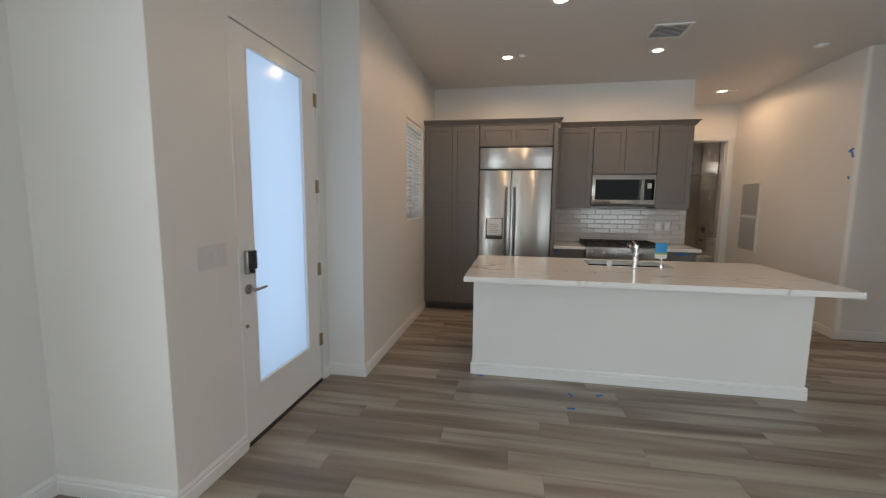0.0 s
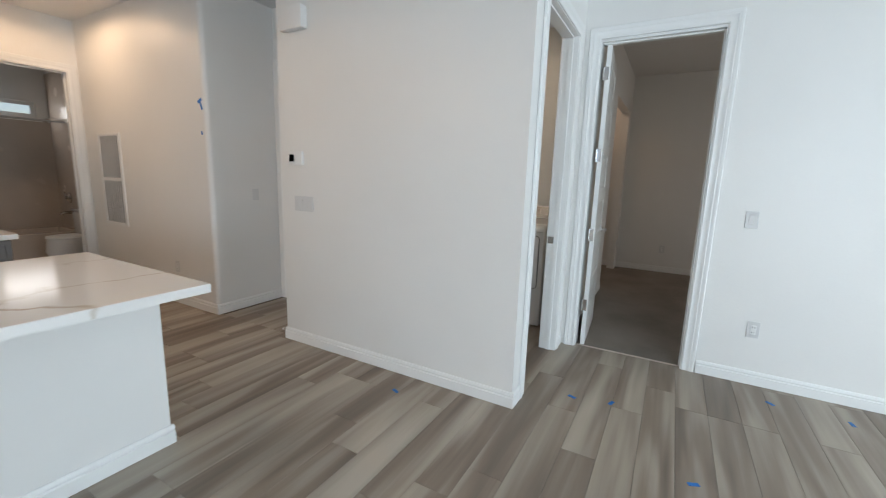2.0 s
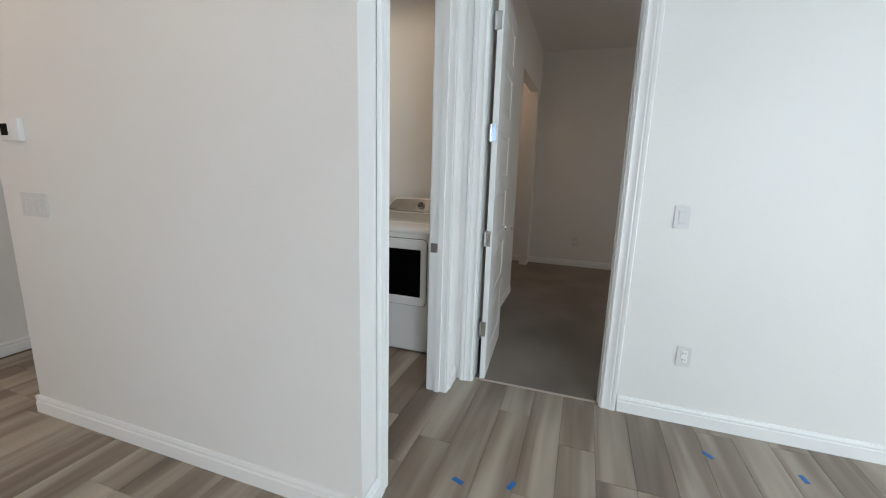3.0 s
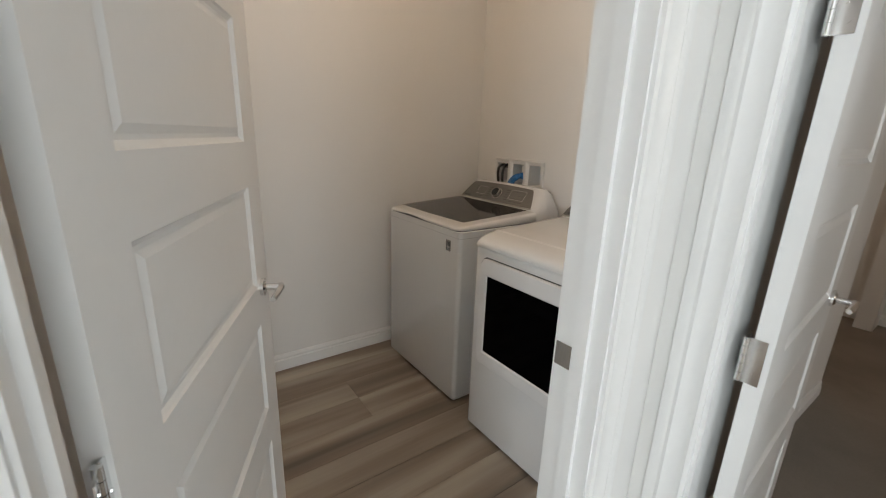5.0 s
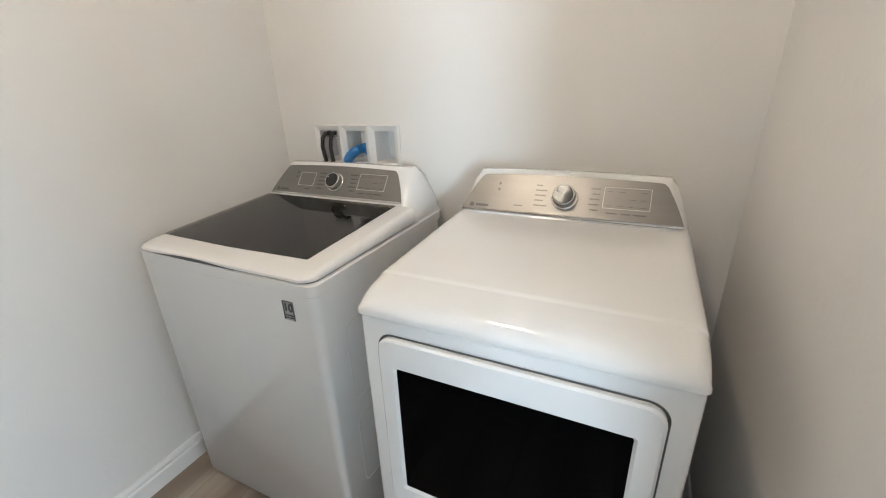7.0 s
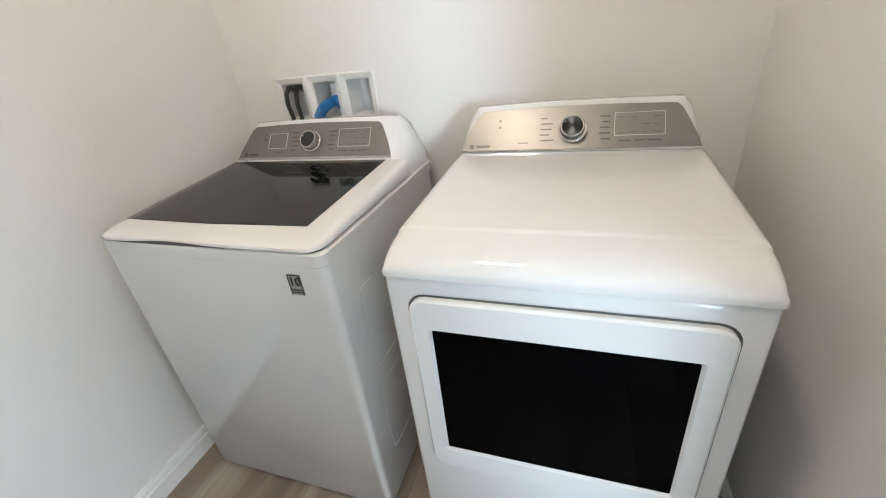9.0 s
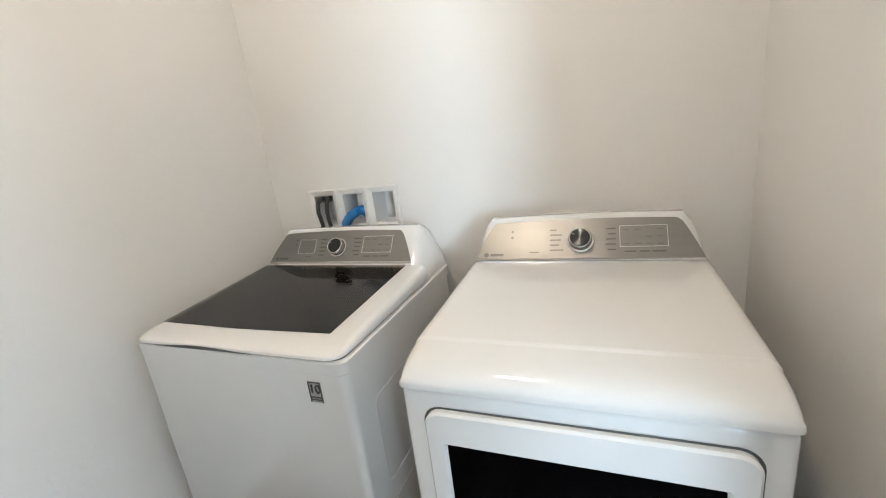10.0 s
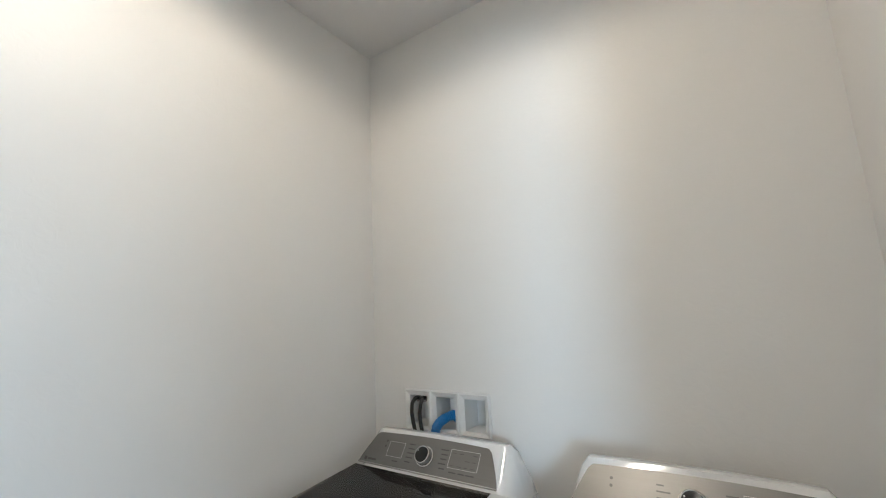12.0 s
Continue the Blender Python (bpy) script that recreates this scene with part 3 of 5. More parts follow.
# front door with a full frosted pane
fd = thing("door_front", -2.06, 3.215, 0.0, "white painted entrance door with a full frosted glass pane, closed", "door", kind="structure")
bm = bmesh.new()
X0, X1 = -2.060, -2.015
for a in ((2.262, 2.395, 0.02, 2.44), (3.025, 3.208, 0.02, 2.44), (2.395, 3.025, 0.02, 0.335), (2.395, 3.025, 2.352, 2.44)):
    bm_box(bm, X0, X1, a[0], a[1], a[2], a[3])
part("leaf", bm, TRIM, fd)
bm = bmesh.new()
for a in ((2.395, 2.405, 0.335, 2.352), (3.015, 3.025, 0.335, 2.352), (2.405, 3.015, 0.335, 0.345), (2.405, 3.015, 2.342, 2.352)):
    bm_box(bm, X0 + 0.006, X1 + 0.003, a[0], a[1], a[2], a[3], bevel=0.002)
part("glazing_bead", bm, TRIM, fd)
pane = part("pane", box(-2.040, -2.034, 2.404, 3.016, 0.344, 2.343), FROST, fd, "frosted glass pane")
for z in (0.35, 0.93, 1.58, 2.23):
    bm = cyl((-2.008, 3.213, z - 0.05), (-2.008, 3.213, z + 0.05), 0.007, seg=12)
    bm_box(bm, -2.0145, -2.012, 3.180, 3.210, z - 0.05, z + 0.05)
    part("hinge", bm, BRASS, fd, "aged brass hinge", smooth=True)
bm = lever(bmesh.new(), (-2.015, 2.325, 0.952), (1, 0, 0), (0, 1, 0), 0.03)
part("lever_handle", bm, NICKEL, fd, "satin nickel lever handle", smooth=True)
lock = part("keypad_lock", box(-2.015, -1.985, 2.295, 2.365, 1.045, 1.185, bevel=0.008, seg=3), NICKEL, fd, "black electronic keypad lock with a nickel edge", smooth=True)
part("keypad_cover", box(-1.987, -1.968, 2.300, 2.362, 1.072, 1.182, bevel=0.007, seg=3), BLACK, lock, "black plastic cover", smooth=True)
bm = cyl((-1.987, 2.331, 1.058), (-1.972, 2.331, 1.058), 0.011, seg=16)
part("thumb_turn", bm, BLACK, lock, smooth=True)
bm = cyl((-2.015, 2.30, 0.735), (-2.006, 2.30, 0.735), 0.011, seg=16)
part("bolt_cap", bm, BRASS, fd, "small aged brass cap", smooth=True)
part("door_sweep", box(-2.064, -2.010, 2.262, 3.208, 0.004, 0.020), RUBBER, fd, "black rubber door sweep")
jm = bmesh.new()
for a in ((2.245, 2.259, 0, 2.475), (3.216, 3.230, 0, 2.475), (2.259, 3.216, 2.446, 2.475)):
    bm_box(jm, -2.15, -2.006, a[0], a[1], a[2], a[3])
solid("door_frame_front", jm, TRIM, "white painted entrance door frame", "door frame", "structure")
solid("threshold_front", box(-2.15, -2.0, 2.259, 3.216, -0.02, 0.004), NICKEL, "dark metal door threshold", "threshold", "structure")

# kitchen window with blinds
kw = thing("window_1", -1.80, 5.095, 1.26, "white window with half-open horizontal blinds", "window", kind="structure")
bm = bmesh.new()
for a in ((4.70, 4.74, 1.26, 2.40), (5.45, 5.49, 1.26, 2.40), (4.74, 5.45, 1.26, 1.30), (4.74, 5.45, 2.36, 2.40), (4.74, 5.45, 1.81, 1.85)):
    bm_box(bm, -1.86, -1.82, a[0], a[1], a[2], a[3])
part("window_frame", bm, TRIM, kw)
gp = part("pane", box(-1.843, -1.839, 4.74, 5.45, 1.30, 2.36), GLASS, kw)
gp.visible_shadow = False
part("window_sill", box(-1.86, -1.690, 4.695, 5.495, 1.245, 1.262, bevel=0.003), TRIM, kw)
part("head_rail", box(-1.755, -1.700, 4.708, 5.482, 2.345, 2.395, bevel=0.004), TRIM, kw)
slat = bmesh.new()
bm_box(slat, -0.024, 0.024, -0.382, 0.382, -0.0015, 0.0015, bevel=0.001)
slat_me = finish("slat", slat, TRIM)
for k in range(24):
    ob = new("slat", slat_me)
    ob.parent = kw
    ob.matrix_parent_inverse = kw.matrix_world.inverted()
    ob.matrix_basis = Matrix.Translation((-1.728, 5.095, 1.285 + k * 0.044)) @ Matrix.Rotation(radians(-9), 4, "Y")
for y in (4.86, 5.33):
    part("ladder_cord", cyl((-1.703, y, 1.27), (-1.703, y, 2.345), 0.0012, seg=6), TRIM, kw)

# windows behind the walk, in the bathroom, and one added in the bedroom
def plain_window(name, run, a0, a1, z0, z1, d0, d1):
    w = thing(name, (a0 + a1) / 2 if run == "x" else (d0 + d1) / 2, (d0 + d1) / 2 if run == "x" else (a0 + a1) / 2, z0, "white-framed window", "window", kind="structure")
    f = 0.05
    bm = bmesh.new()
    mid = (a0 + a1) / 2
    for p, q, lo, hi in ((a0, a0 + f, z0, z1), (a1 - f, a1, z0, z1), (a0 + f, a1 - f, z0, z0 + f), (a0 + f, a1 - f, z1 - f, z1), (mid - f / 2, mid + f / 2, z0 + f, z1 - f)):
        if run == "x":
            bm_box(bm, p, q, d0, d1, lo, hi)
        else:
            bm_box(bm, d0, d1, p, q, lo, hi)
    part("window_frame", bm, TRIM, w)
    c = (d0 + d1) / 2
    g = box(a0 + f, a1 - f, c - 0.002, c + 0.002, z0 + f, z1 - f) if run == "x" else box(c - 0.002, c + 0.002, a0 + f, a1 - f, z0 + f, z1 - f)
    p = part("pane", g, GLASS, w)
    p.visible_shadow = False


plain_window("window_2", "x", 1.9, 4.1, 0.1, 2.35, -3.74, -3.69)
plain_window("window_3", "y", -2.85, -0.65, 0.7, 2.3, -2.948, -2.905)
plain_window("window_4", "x", 2.30, 3.215, 2.11, 2.33, 9.86, 9.90)
# unseen window added in the bedroom to go with its fill lamp
plain_window("added_bedroom_window", "x", 5.4, 7.2, 0.8, 2.2, -1.71, -1.67)


# ---- laundry machines ----
def feet(parent, x0, x1, y0, y1):
    for x in (x0, x1):
        for y in (y0, y1):
            part("foot", cyl((x, y, 0.0), (x, y, 0.035), 0.022, 0.018, seg=14), RUBBER, parent, smooth=True)


def panel_axes(x, z, yc):
    """Axes of a sloping control panel: u to the viewer's right, v up the slope, w out of it."""
    v = Vector((0.09, 0, 0.117)).normalized()
    u = Vector((0, -1, 0))
    w = u.cross(v)
    return Matrix(((u.x, v.x, w.x, x), (u.y, v.y, w.y, yc), (u.z, v.z, w.z, z), (0, 0, 0, 1)))


def slab_uv(m, outline, w0, w1):
    bm = bmesh.new()
    loft(bm, [[(u, v, w0) for u, v in outline], [(u, v, w1) for u, v in outline]])
    bm.transform(m)
    return bm


def ring_uv(bm, u0, u1, v0, v1, t, w0, w1):
    for a in ((u0, u1, v0, v0 + t), (u0, u1, v1 - t, v1), (u0, u0 + t, v0 + t, v1 - t), (u1 - t, u1, v0 + t, v1 - t)):
        bm_box(bm, a[0], a[1], a[2], a[3], w0, w1)
    return bm


def turned_metal(name, colour, rough):
    """Metal turned on a lathe: its sheen fans out from the middle."""
    m = surface(name, colour, rough, 1.0, vary=0.06, scale=40, rough_vary=0.03)
    n, l = m.node_tree.nodes, m.node_tree.links
    b = n["Principled BSDF"]
    b.inputs["Anisotropic"].default_value = 0.85
    t = n.new("ShaderNodeTangent")
    t.direction_type, t.axis = "RADIAL", "Z"
    l.new(t.outputs[0], b.inputs["Tangent"])
    return m


DIAL = turned_metal("turned_dial_face", (0.05, 0.053, 0.055), 0.22)


def console(parent, x, z, yc, half, display_left):
    """Brushed panel with a dial, outlined displays and rows of print."""
    m = panel_axes(x, z, yc)
    slope = 0.142
    top = half - 0.047

    def edge(k):
        """The panel's outline from its lower to its upper corner, slightly bowed and rounded at the top."""
        f = k / 8
        return half - (half - top) * f ** 1.25, 0.006 + (slope - 0.026) * f
    side = [edge(k) for k in range(9)]
    nook = [(top - 0.004 - 0.016 * (1 - math.cos(a)), slope - 0.020 + 0.012 * math.sin(a)) for a in (0.4, 0.8, 1.2, 1.57)]
    crest = [(u * (top - 0.022) / 5, slope - 0.008 + 0.006 * (1 - (u / 5) ** 2)) for u in range(4, -5, -1)]
    outline = side + nook + crest + [(-u, v) for u, v in nook[::-1]] + [(-u, v) for u, v in side[::-1]]
    pl = part("control_panel", slab_uv(m, outline, -0.004, 0.0015), STEEL_H, parent, "brushed steel control panel")
    lip = bmesh.new()
    loft(lip, [[(u, 0.004, 0.0), (u, 0.0045, 0.0038), (u, 0.007, 0.0052), (u, 0.0105, 0.0046), (u, 0.013, 0.0)] for u in (-half + 0.001, half - 0.001)])
    lip.transform(m)
    part("lip", lip, POLISHED, pl, "bright steel lip along the panel's foot", smooth=True)
    k = bmesh.new()
    loft(k, [[(r * math.cos(a * math.tau / 44), 0.068 + r * math.sin(a * math.tau / 44), h) for a in range(44)] for r, h in ((0.0385, 0.001), (0.0385, 0.005), (0.0365, 0.0065), (0.0335, 0.007), (0.0330, 0.025), (0.0315, 0.0285), (0.0290, 0.0295), (0.0275, 0.0285))])
    k.transform(m)
    dial = part("dial", k, POLISHED, pl, "polished steel dial", smooth=True)
    k = bmesh.new()
    bm_cyl(k, (0, 0, 0), (0, 0, 0.0012), 0.0275, 0.0268, seg=44)
    face = new("dial_face", finish("dial_face", k, DIAL, True))
    face.parent = dial
    face.matrix_parent_inverse = dial.matrix_world.inverted()
    face.matrix_basis = m @ Matrix.Translation((0, 0.068, 0.0285))
    face["label"] = "turned grey dial face"
    k = cyl((-0.019, 0.079, 0.0298), (-0.019, 0.079, 0.0304), 0.0022, seg=12)
    k.transform(m)
    part("pointer", k, LIGHT_PRINT, dial, "white pointer dot")
    rng = random.Random(int(half * 1000) + int(yc * 100))
    pr = bmesh.new()
    for s in (-1, 1):
        for r in range(5):
            wd = rng.uniform(0.018, 0.040)
            c = -0.088 + wd / 2 if s < 0 else 0.098 - wd / 2
            v = 0.036 + r * 0.0165
            bm_box(pr, c - wd / 2, c + wd / 2, v, v + 0.0042, 0.0016, 0.0021)
    for u, wd in ((0.135, 0.030), (0.172, 0.026), (0.208, 0.034), (-0.135, 0.028)):
        bm_box(pr, u - wd / 2, u + wd / 2, 0.030, 0.0338, 0.0016, 0.0021)
    for v in (0.082, 0.102):
        bm_cyl(pr, (-0.205, v, 0.0016), (-0.205, v, 0.0021), 0.0045, seg=14)
    bm_cyl(pr, (-half + 0.033, 0.024, 0.0016), (-half + 0.033, 0.024, 0.0024), 0.0075, seg=18)
    bm_box(pr, -half + 0.046, -half + 0.088, 0.020, 0.028, 0.0016, 0.0021)
    for r, cells in ((0, (0, 1, 2, 3)), (1, (2, 3)), (2, (0, 1, 3))):
        for q in cells:
            u = 0.118 + q * 0.029
            bm_box(pr, u, u + 0.014 + 0.004 * ((r + q) % 2), 0.054 + r * 0.022, 0.0558 + r * 0.022, 0.0016, 0.0021)
    pr.transform(m)
    part("print", pr, PRINT, pl, "rows of small dark print")["kind"] = "stuff"
    dp = bmesh.new()
    ring_uv(dp, 0.108, 0.232, 0.046, 0.112, 0.0012, 0.0016, 0.0024)
    if display_left:
        ring_uv(dp, -0.188, -0.108, 0.046, 0.104, 0.0012, 0.0016, 0.0024)
    dp.transform(m)
    part("display_outline", dp, LIGHT_PRINT, pl, "fine pale display outlines")["kind"] = "stuff"
    return pl


def hump(y0, y1, profile, mat_parent, name, mat, foot_z, label=""):
    """A back housing: the side profile swept across, its height falling round at both ends."""
    c, h = (y0 + y1) / 2, (y1 - y0) / 2
    loops = []
    n = 28
    for i in range(n + 1):
        s = -1 + 2 * i / n
        s = math.copysign(1 - (1 - abs(s)) ** 1.7, s)
        y = c + s * h
        d = max(0.0, (abs(s) * h - (h - 0.058)) / 0.058)
        k = max(0.0, 1 - d ** 1.5) ** (1 / 1.3)
        k = 0.08 + 0.92 * k
        crown = 0.007 * (1 - s * s)
        loops.append([(x, y, foot_z + (z - foot_z) * k + (crown if x > profile[3][0] else 0)) for x, z in profile])
    return part(name, loft(bmesh.new(), loops), mat, mat_parent, label, smooth=True)


# washer
WY0, WY1 = 3.274, 3.996
washer = thing("washing_machine", 4.89, 3.66, 0.0, "white top-loading washing machine with a smoked glass lid", "washing machine", "laundry pair")
def plan_loop(x0, x1, y0, y1, r, z):
    return [(x, y, z) for x, y in rrect(x0, x1, y0, y1, r)]


def frame_slab(outer, inner, z0, z1, soft=0.0):
    """A flat frame with rounded corners: (x0, x1, y0, y1, radius) outside and inside."""
    o, h = outer, inner
    top = (o[0] + soft, o[1] - soft, o[2] + soft, o[3] - soft, o[4])
    bm = loft(bmesh.new(), [plan_loop(*h, z0), plan_loop(*o, z0), plan_loop(*o, z1 - soft), plan_loop(*top, z1), plan_loop(*h, z1), plan_loop(*h, z0)], False, False)
    bmesh.ops.remove_doubles(bm, verts=bm.verts, dist=0.00005)
    return bm


WELL = (4.628, 5.052, WY0 + 0.094, WY1 - 0.030, 0.03)
shell = loft(bmesh.new(), [plan_loop(4.532, 5.245, WY0 + 0.006, WY1 - 0.006, 0.020, 0.012), plan_loop(4.526, 5.245, WY0, WY1, 0.024, 0.020), plan_loop(4.526, 5.245, WY0, WY1, 0.024, 0.9235)], True, False)
part("body", shell, ENAMEL, washer, smooth=True)
feet(washer, 4.60, 5.18, WY0 + 0.07, WY1 - 0.07)
part("top_deck", frame_slab((4.5245, 5.262, WY0 - 0.0015, WY1, 0.026), WELL, 0.9247, 0.9575, 0.003), ENAMEL, washer, smooth=True)
# two dark frames: shade of the deck seam and lid gap put into colour
part("body_seam_shade", frame_slab((4.529, 5.24, WY0 + 0.003, WY1 - 0.003, 0.024), WELL, 0.915, 0.927), DARK_GREY, washer, "dark strip for the shade in the thin seam under the top deck")
part("lid_gap_shade", frame_slab((4.534, 5.07, WY0 + 0.013, WY1 - 0.009, 0.03), WELL, 0.957, 0.9612), DARK_GREY, washer, "dark strip for the shade in the gap under the lid")


def ring_at(r, z, n=56):
    return [(4.835 + r * math.cos(k * math.tau / n), 3.645 + r * math.sin(k * math.tau / n), z) for k in range(n)]


def tub_edge(z, n=56):
    """The tub cover's outer edge, met by lines from the drum's middle."""
    out = []
    for k in range(n):
        c, d = math.cos(k * math.tau / n), math.sin(k * math.tau / n)
        t = min(0.29 / max(abs(c), 1e-6), 0.34 / max(abs(d), 1e-6))
        out.append((4.835 + c * t, 3.645 + d * t, z))
    return out


part("tub_cover", loft(bmesh.new(), [tub_edge(0.905), ring_at(0.262, 0.890), ring_at(0.258, 0.86)], False, False), TUB_GREY, washer, "grey plastic tub cover under the lid", smooth=True)
part("tub_ring", loft(bmesh.new(), [ring_at(0.250, 0.850), ring_at(0.247, 0.884), ring_at(0.236, 0.893), ring_at(0.222, 0.888), ring_at(0.216, 0.850)], False, False), PLASTIC, washer, "white balance ring of the drum", smooth=True)
part("drum", loft(bmesh.new(), [ring_at(0.246, 0.850), ring_at(0.246, 0.50), ring_at(0.22, 0.47)], False, True), STEEL, washer, "steel wash drum", smooth=True)


def grip_edge(s):
    """Height of the lid's lower front edge: it lifts in a wave over the grip."""
    return 0.9602 + (0.0085 * math.sin(math.pi * (s - 0.12) / 0.50) ** 2 if 0.12 < s < 0.62 else 0.0)


def lid_z(x):
    return 0.980 + (x - 4.545) * 0.034 / 0.53


def lid_outline(front, side):
    """Plan of the lid: round front corners, square back."""
    x0, y0, y1, r = 4.522 + front, WY0 + 0.007 + side, WY1 - side, 0.042
    a = [(x0 + r - r * math.sin(k * math.pi / 12), y0 + r - r * math.cos(k * math.pi / 12)) for k in range(7)]
    m = [(x0, y0 + r + (y1 - y0 - 2 * r) * k / 30) for k in range(1, 30)]
    b = [(x0 + r - r * math.cos(k * math.pi / 12), y1 - r + r * math.sin(k * math.pi / 12)) for k in range(7)]
    return [(5.068, y0)] + a + m + b + [(5.068, y1)]


loops = []
for front, side, f in ((0.014, 0.012, 0.0), (0.004, 0.003, 0.02), (0.001, 0.0, 0.2), (0.002, 0.001, 0.55), (0.008, 0.005, 0.80), (0.020, 0.011, 0.93), (0.040, 0.018, 0.985), (0.064, 0.026, 1.0)):
    ring = []
    for x, y in lid_outline(front, side):
        low = grip_edge((WY1 - y) / (WY1 - WY0)) if x < 4.62 else 0.9602
        ring.append((x, y, low + (lid_z(x) - low) * f))
    loops.append(ring)
for z in (None, 0.962):
    loops.append([(min(max(x, 4.618), 5.056), min(max(y, WY0 + 0.091), WY1 - 0.027), lid_z(min(max(x, 4.618), 5.056)) if z is None else z) for x, y, _ in loops[7]])
lid_bm = loft(bmesh.new(), loops, False, False)
bmesh.ops.remove_doubles(lid_bm, verts=lid_bm.verts, dist=0.0002)
lid = part("lid", lid_bm, ENAMEL, washer, "white lid with a wavy front grip", smooth=True)
gl = bmesh.new()
a, b = WY1 - 0.018, WY0 + 0.088
vs = [(4.612, a), (4.604, (a + b) / 2), (4.612, b), (5.062, b - 0.004), (5.062, a + 0.004)]
loft(gl, [[(x, y, lid_z(x) + 0.0006) for x, y in vs], [(x, y, lid_z(x) + 0.0024) for x, y in vs]])
part("lid_glass", gl, LIDGLASS, lid, "smoked grey glass")
# dark sheet under the lid's wave: the grip's shade painted as a shape
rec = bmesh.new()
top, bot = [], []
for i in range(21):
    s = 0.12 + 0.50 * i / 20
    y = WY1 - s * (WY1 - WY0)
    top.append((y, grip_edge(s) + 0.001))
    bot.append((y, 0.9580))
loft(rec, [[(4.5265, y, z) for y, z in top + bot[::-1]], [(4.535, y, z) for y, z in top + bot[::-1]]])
part("grip_shade", rec, DARK_GREY, washer, "dark sheet painting the shade of the grip under the lid")
hump(WY0 + 0.010, WY1, [(5.072, 0.955), (5.072, 1.006), (5.080, 1.014), (5.162, 1.121), (5.172, 1.129), (5.20, 1.129), (5.238, 1.112), (5.268, 1.06), (5.282, 0.955)], washer, "console_housing", ENAMEL, 0.950)
console(washer, 5.0775, 1.0135, 3.665, 0.318, True)
bp = part("badge", box(4.5235, 4.5265, 3.349, 3.385, 0.846, 0.902), NICKEL, washer, "small silver badge reading 10 in black")
cu = bpy.data.curves.new("badge_digits", "FONT")
cu.body = "10"
cu.size, cu.extrude, cu.align_x = 0.034, 0.0006, "CENTER"
tmp = bpy.data.objects.new("badge_digits", cu)
scene.collection.objects.link(tmp)
bpy.context.view_layer.update()
tm = bpy.data.meshes.new_from_object(tmp)
bpy.data.objects.remove(tmp)
tm.materials.append(BLACK)
tm.transform(Matrix(((0, 0, -1, 4.5228), (-1, 0, 0, 3.367), (0, 1, 0, 0.872), (0, 0, 0, 1))))
digits = new("digits", tm)
digits.parent = bp
digits.matrix_parent_inverse = bp.matrix_world.inverted()
bm = bmesh.new()
for z in (0.852, 0.859):
    bm_box(bm, 4.5225, 4.5240, 3.353, 3.381, z, z + 0.0022)
bm_box(bm, 4.5225, 4.5240, 3.349, 3.351, 0.846, 0.902)
bm_box(bm, 4.5225, 4.5240, 3.383, 3.385, 0.846, 0.902)
bm_box(bm, 4.5225, 4.5240, 3.351, 3.383, 0.900, 0.902)
part("badge_print", bm, BLACK, bp)


def emboss(parent, y, out, x0, x1, z0, z1):
    """A shallow raised outline on a machine's side."""
    bm = bmesh.new()
    a, b = rrect(x0, x1, z0, z1, 0.03), rrect(x0 + 0.004, x1 - 0.004, z0 + 0.004, z1 - 0.004, 0.027)
    c = rrect(x0 + 0.008, x1 - 0.008, z0 + 0.008, z1 - 0.008, 0.024)
    loft(bm, [[(x, y, z) for x, z in a], [(x, y + out * 0.0016, z) for x, z in b], [(x, y, z) for x, z in c]], False, False)
    part("side_emboss", bm, ENAMEL, parent, smooth=True)


emboss(washer, WY0 + 0.0005, -1, 4.62, 5.08, 0.52, 0.80)
emboss(washer, WY0 + 0.0005, -1, 4.62, 5.08, 0.18, 0.46)

# dryer
DY0, DY1 = 2.438, 3.116
dryer = thing("tumble_dryer", 4.87, 2.77, 0.0, "white front-loading tumble dryer with a black door window", "tumble dryer", "laundry pair")
bd = bmesh.new()
bm_box(bd, 4.497, 5.23, DY0 + 0.002, DY1 - 0.002, 0.012, 0.940, bevel=0.012, seg=3)
part("body", bd, ENAMEL, dryer, smooth=True)
feet(dryer, 4.57, 5.16, DY0 + 0.07, DY1 - 0.07)
prof = [(4.4935, 0.941), (4.489, 0.943), (4.4878, 0.953), (4.4895, 0.961), (4.496, 0.971), (4.508, 0.981), (4.526, 0.9895), (4.552, 0.9965), (4.586, 1.0020), (4.590, 1.0028), (4.593, 1.0058), (4.60, 1.0070), (4.70, 1.012), (4.90, 1.021), (5.052, 1.028), (5.235, 1.026), (5.235, 0.941)]
loops = []
n = 30
for i in range(n + 1):
    s = -1 + 2 * i / n
    s = math.copysign(1 - (1 - abs(s)) ** 1.9, s)
    y = (DY0 + DY1) / 2 + s * (DY1 - DY0) / 2
    e = max(0.0, abs(s) - 0.91) / 0.09
    r = 0.024 * (1 - math.sqrt(max(0, 1 - e * e)))
    loops.append([(x + (r * 0.45 if x < 4.55 else 0), y, max(0.941, z - r * (1.0 if z > 0.97 else 0.4))) for x, z in prof])
part("top_cover", loft(bmesh.new(), loops), ENAMEL, dryer, smooth=True)
hump(DY0 + 0.004, DY1 - 0.004, [(5.042, 0.99), (5.042, 1.024), (5.048, 1.031), (5.130, 1.138), (5.142, 1.146), (5.17, 1.146), (5.215, 1.128), (5.245, 1.08), (5.255, 0.99)], dryer, "console_housing", ENAMEL, 0.985)
console(dryer, 5.0455, 1.0295, (DY0 + DY1) / 2, 0.318, False)

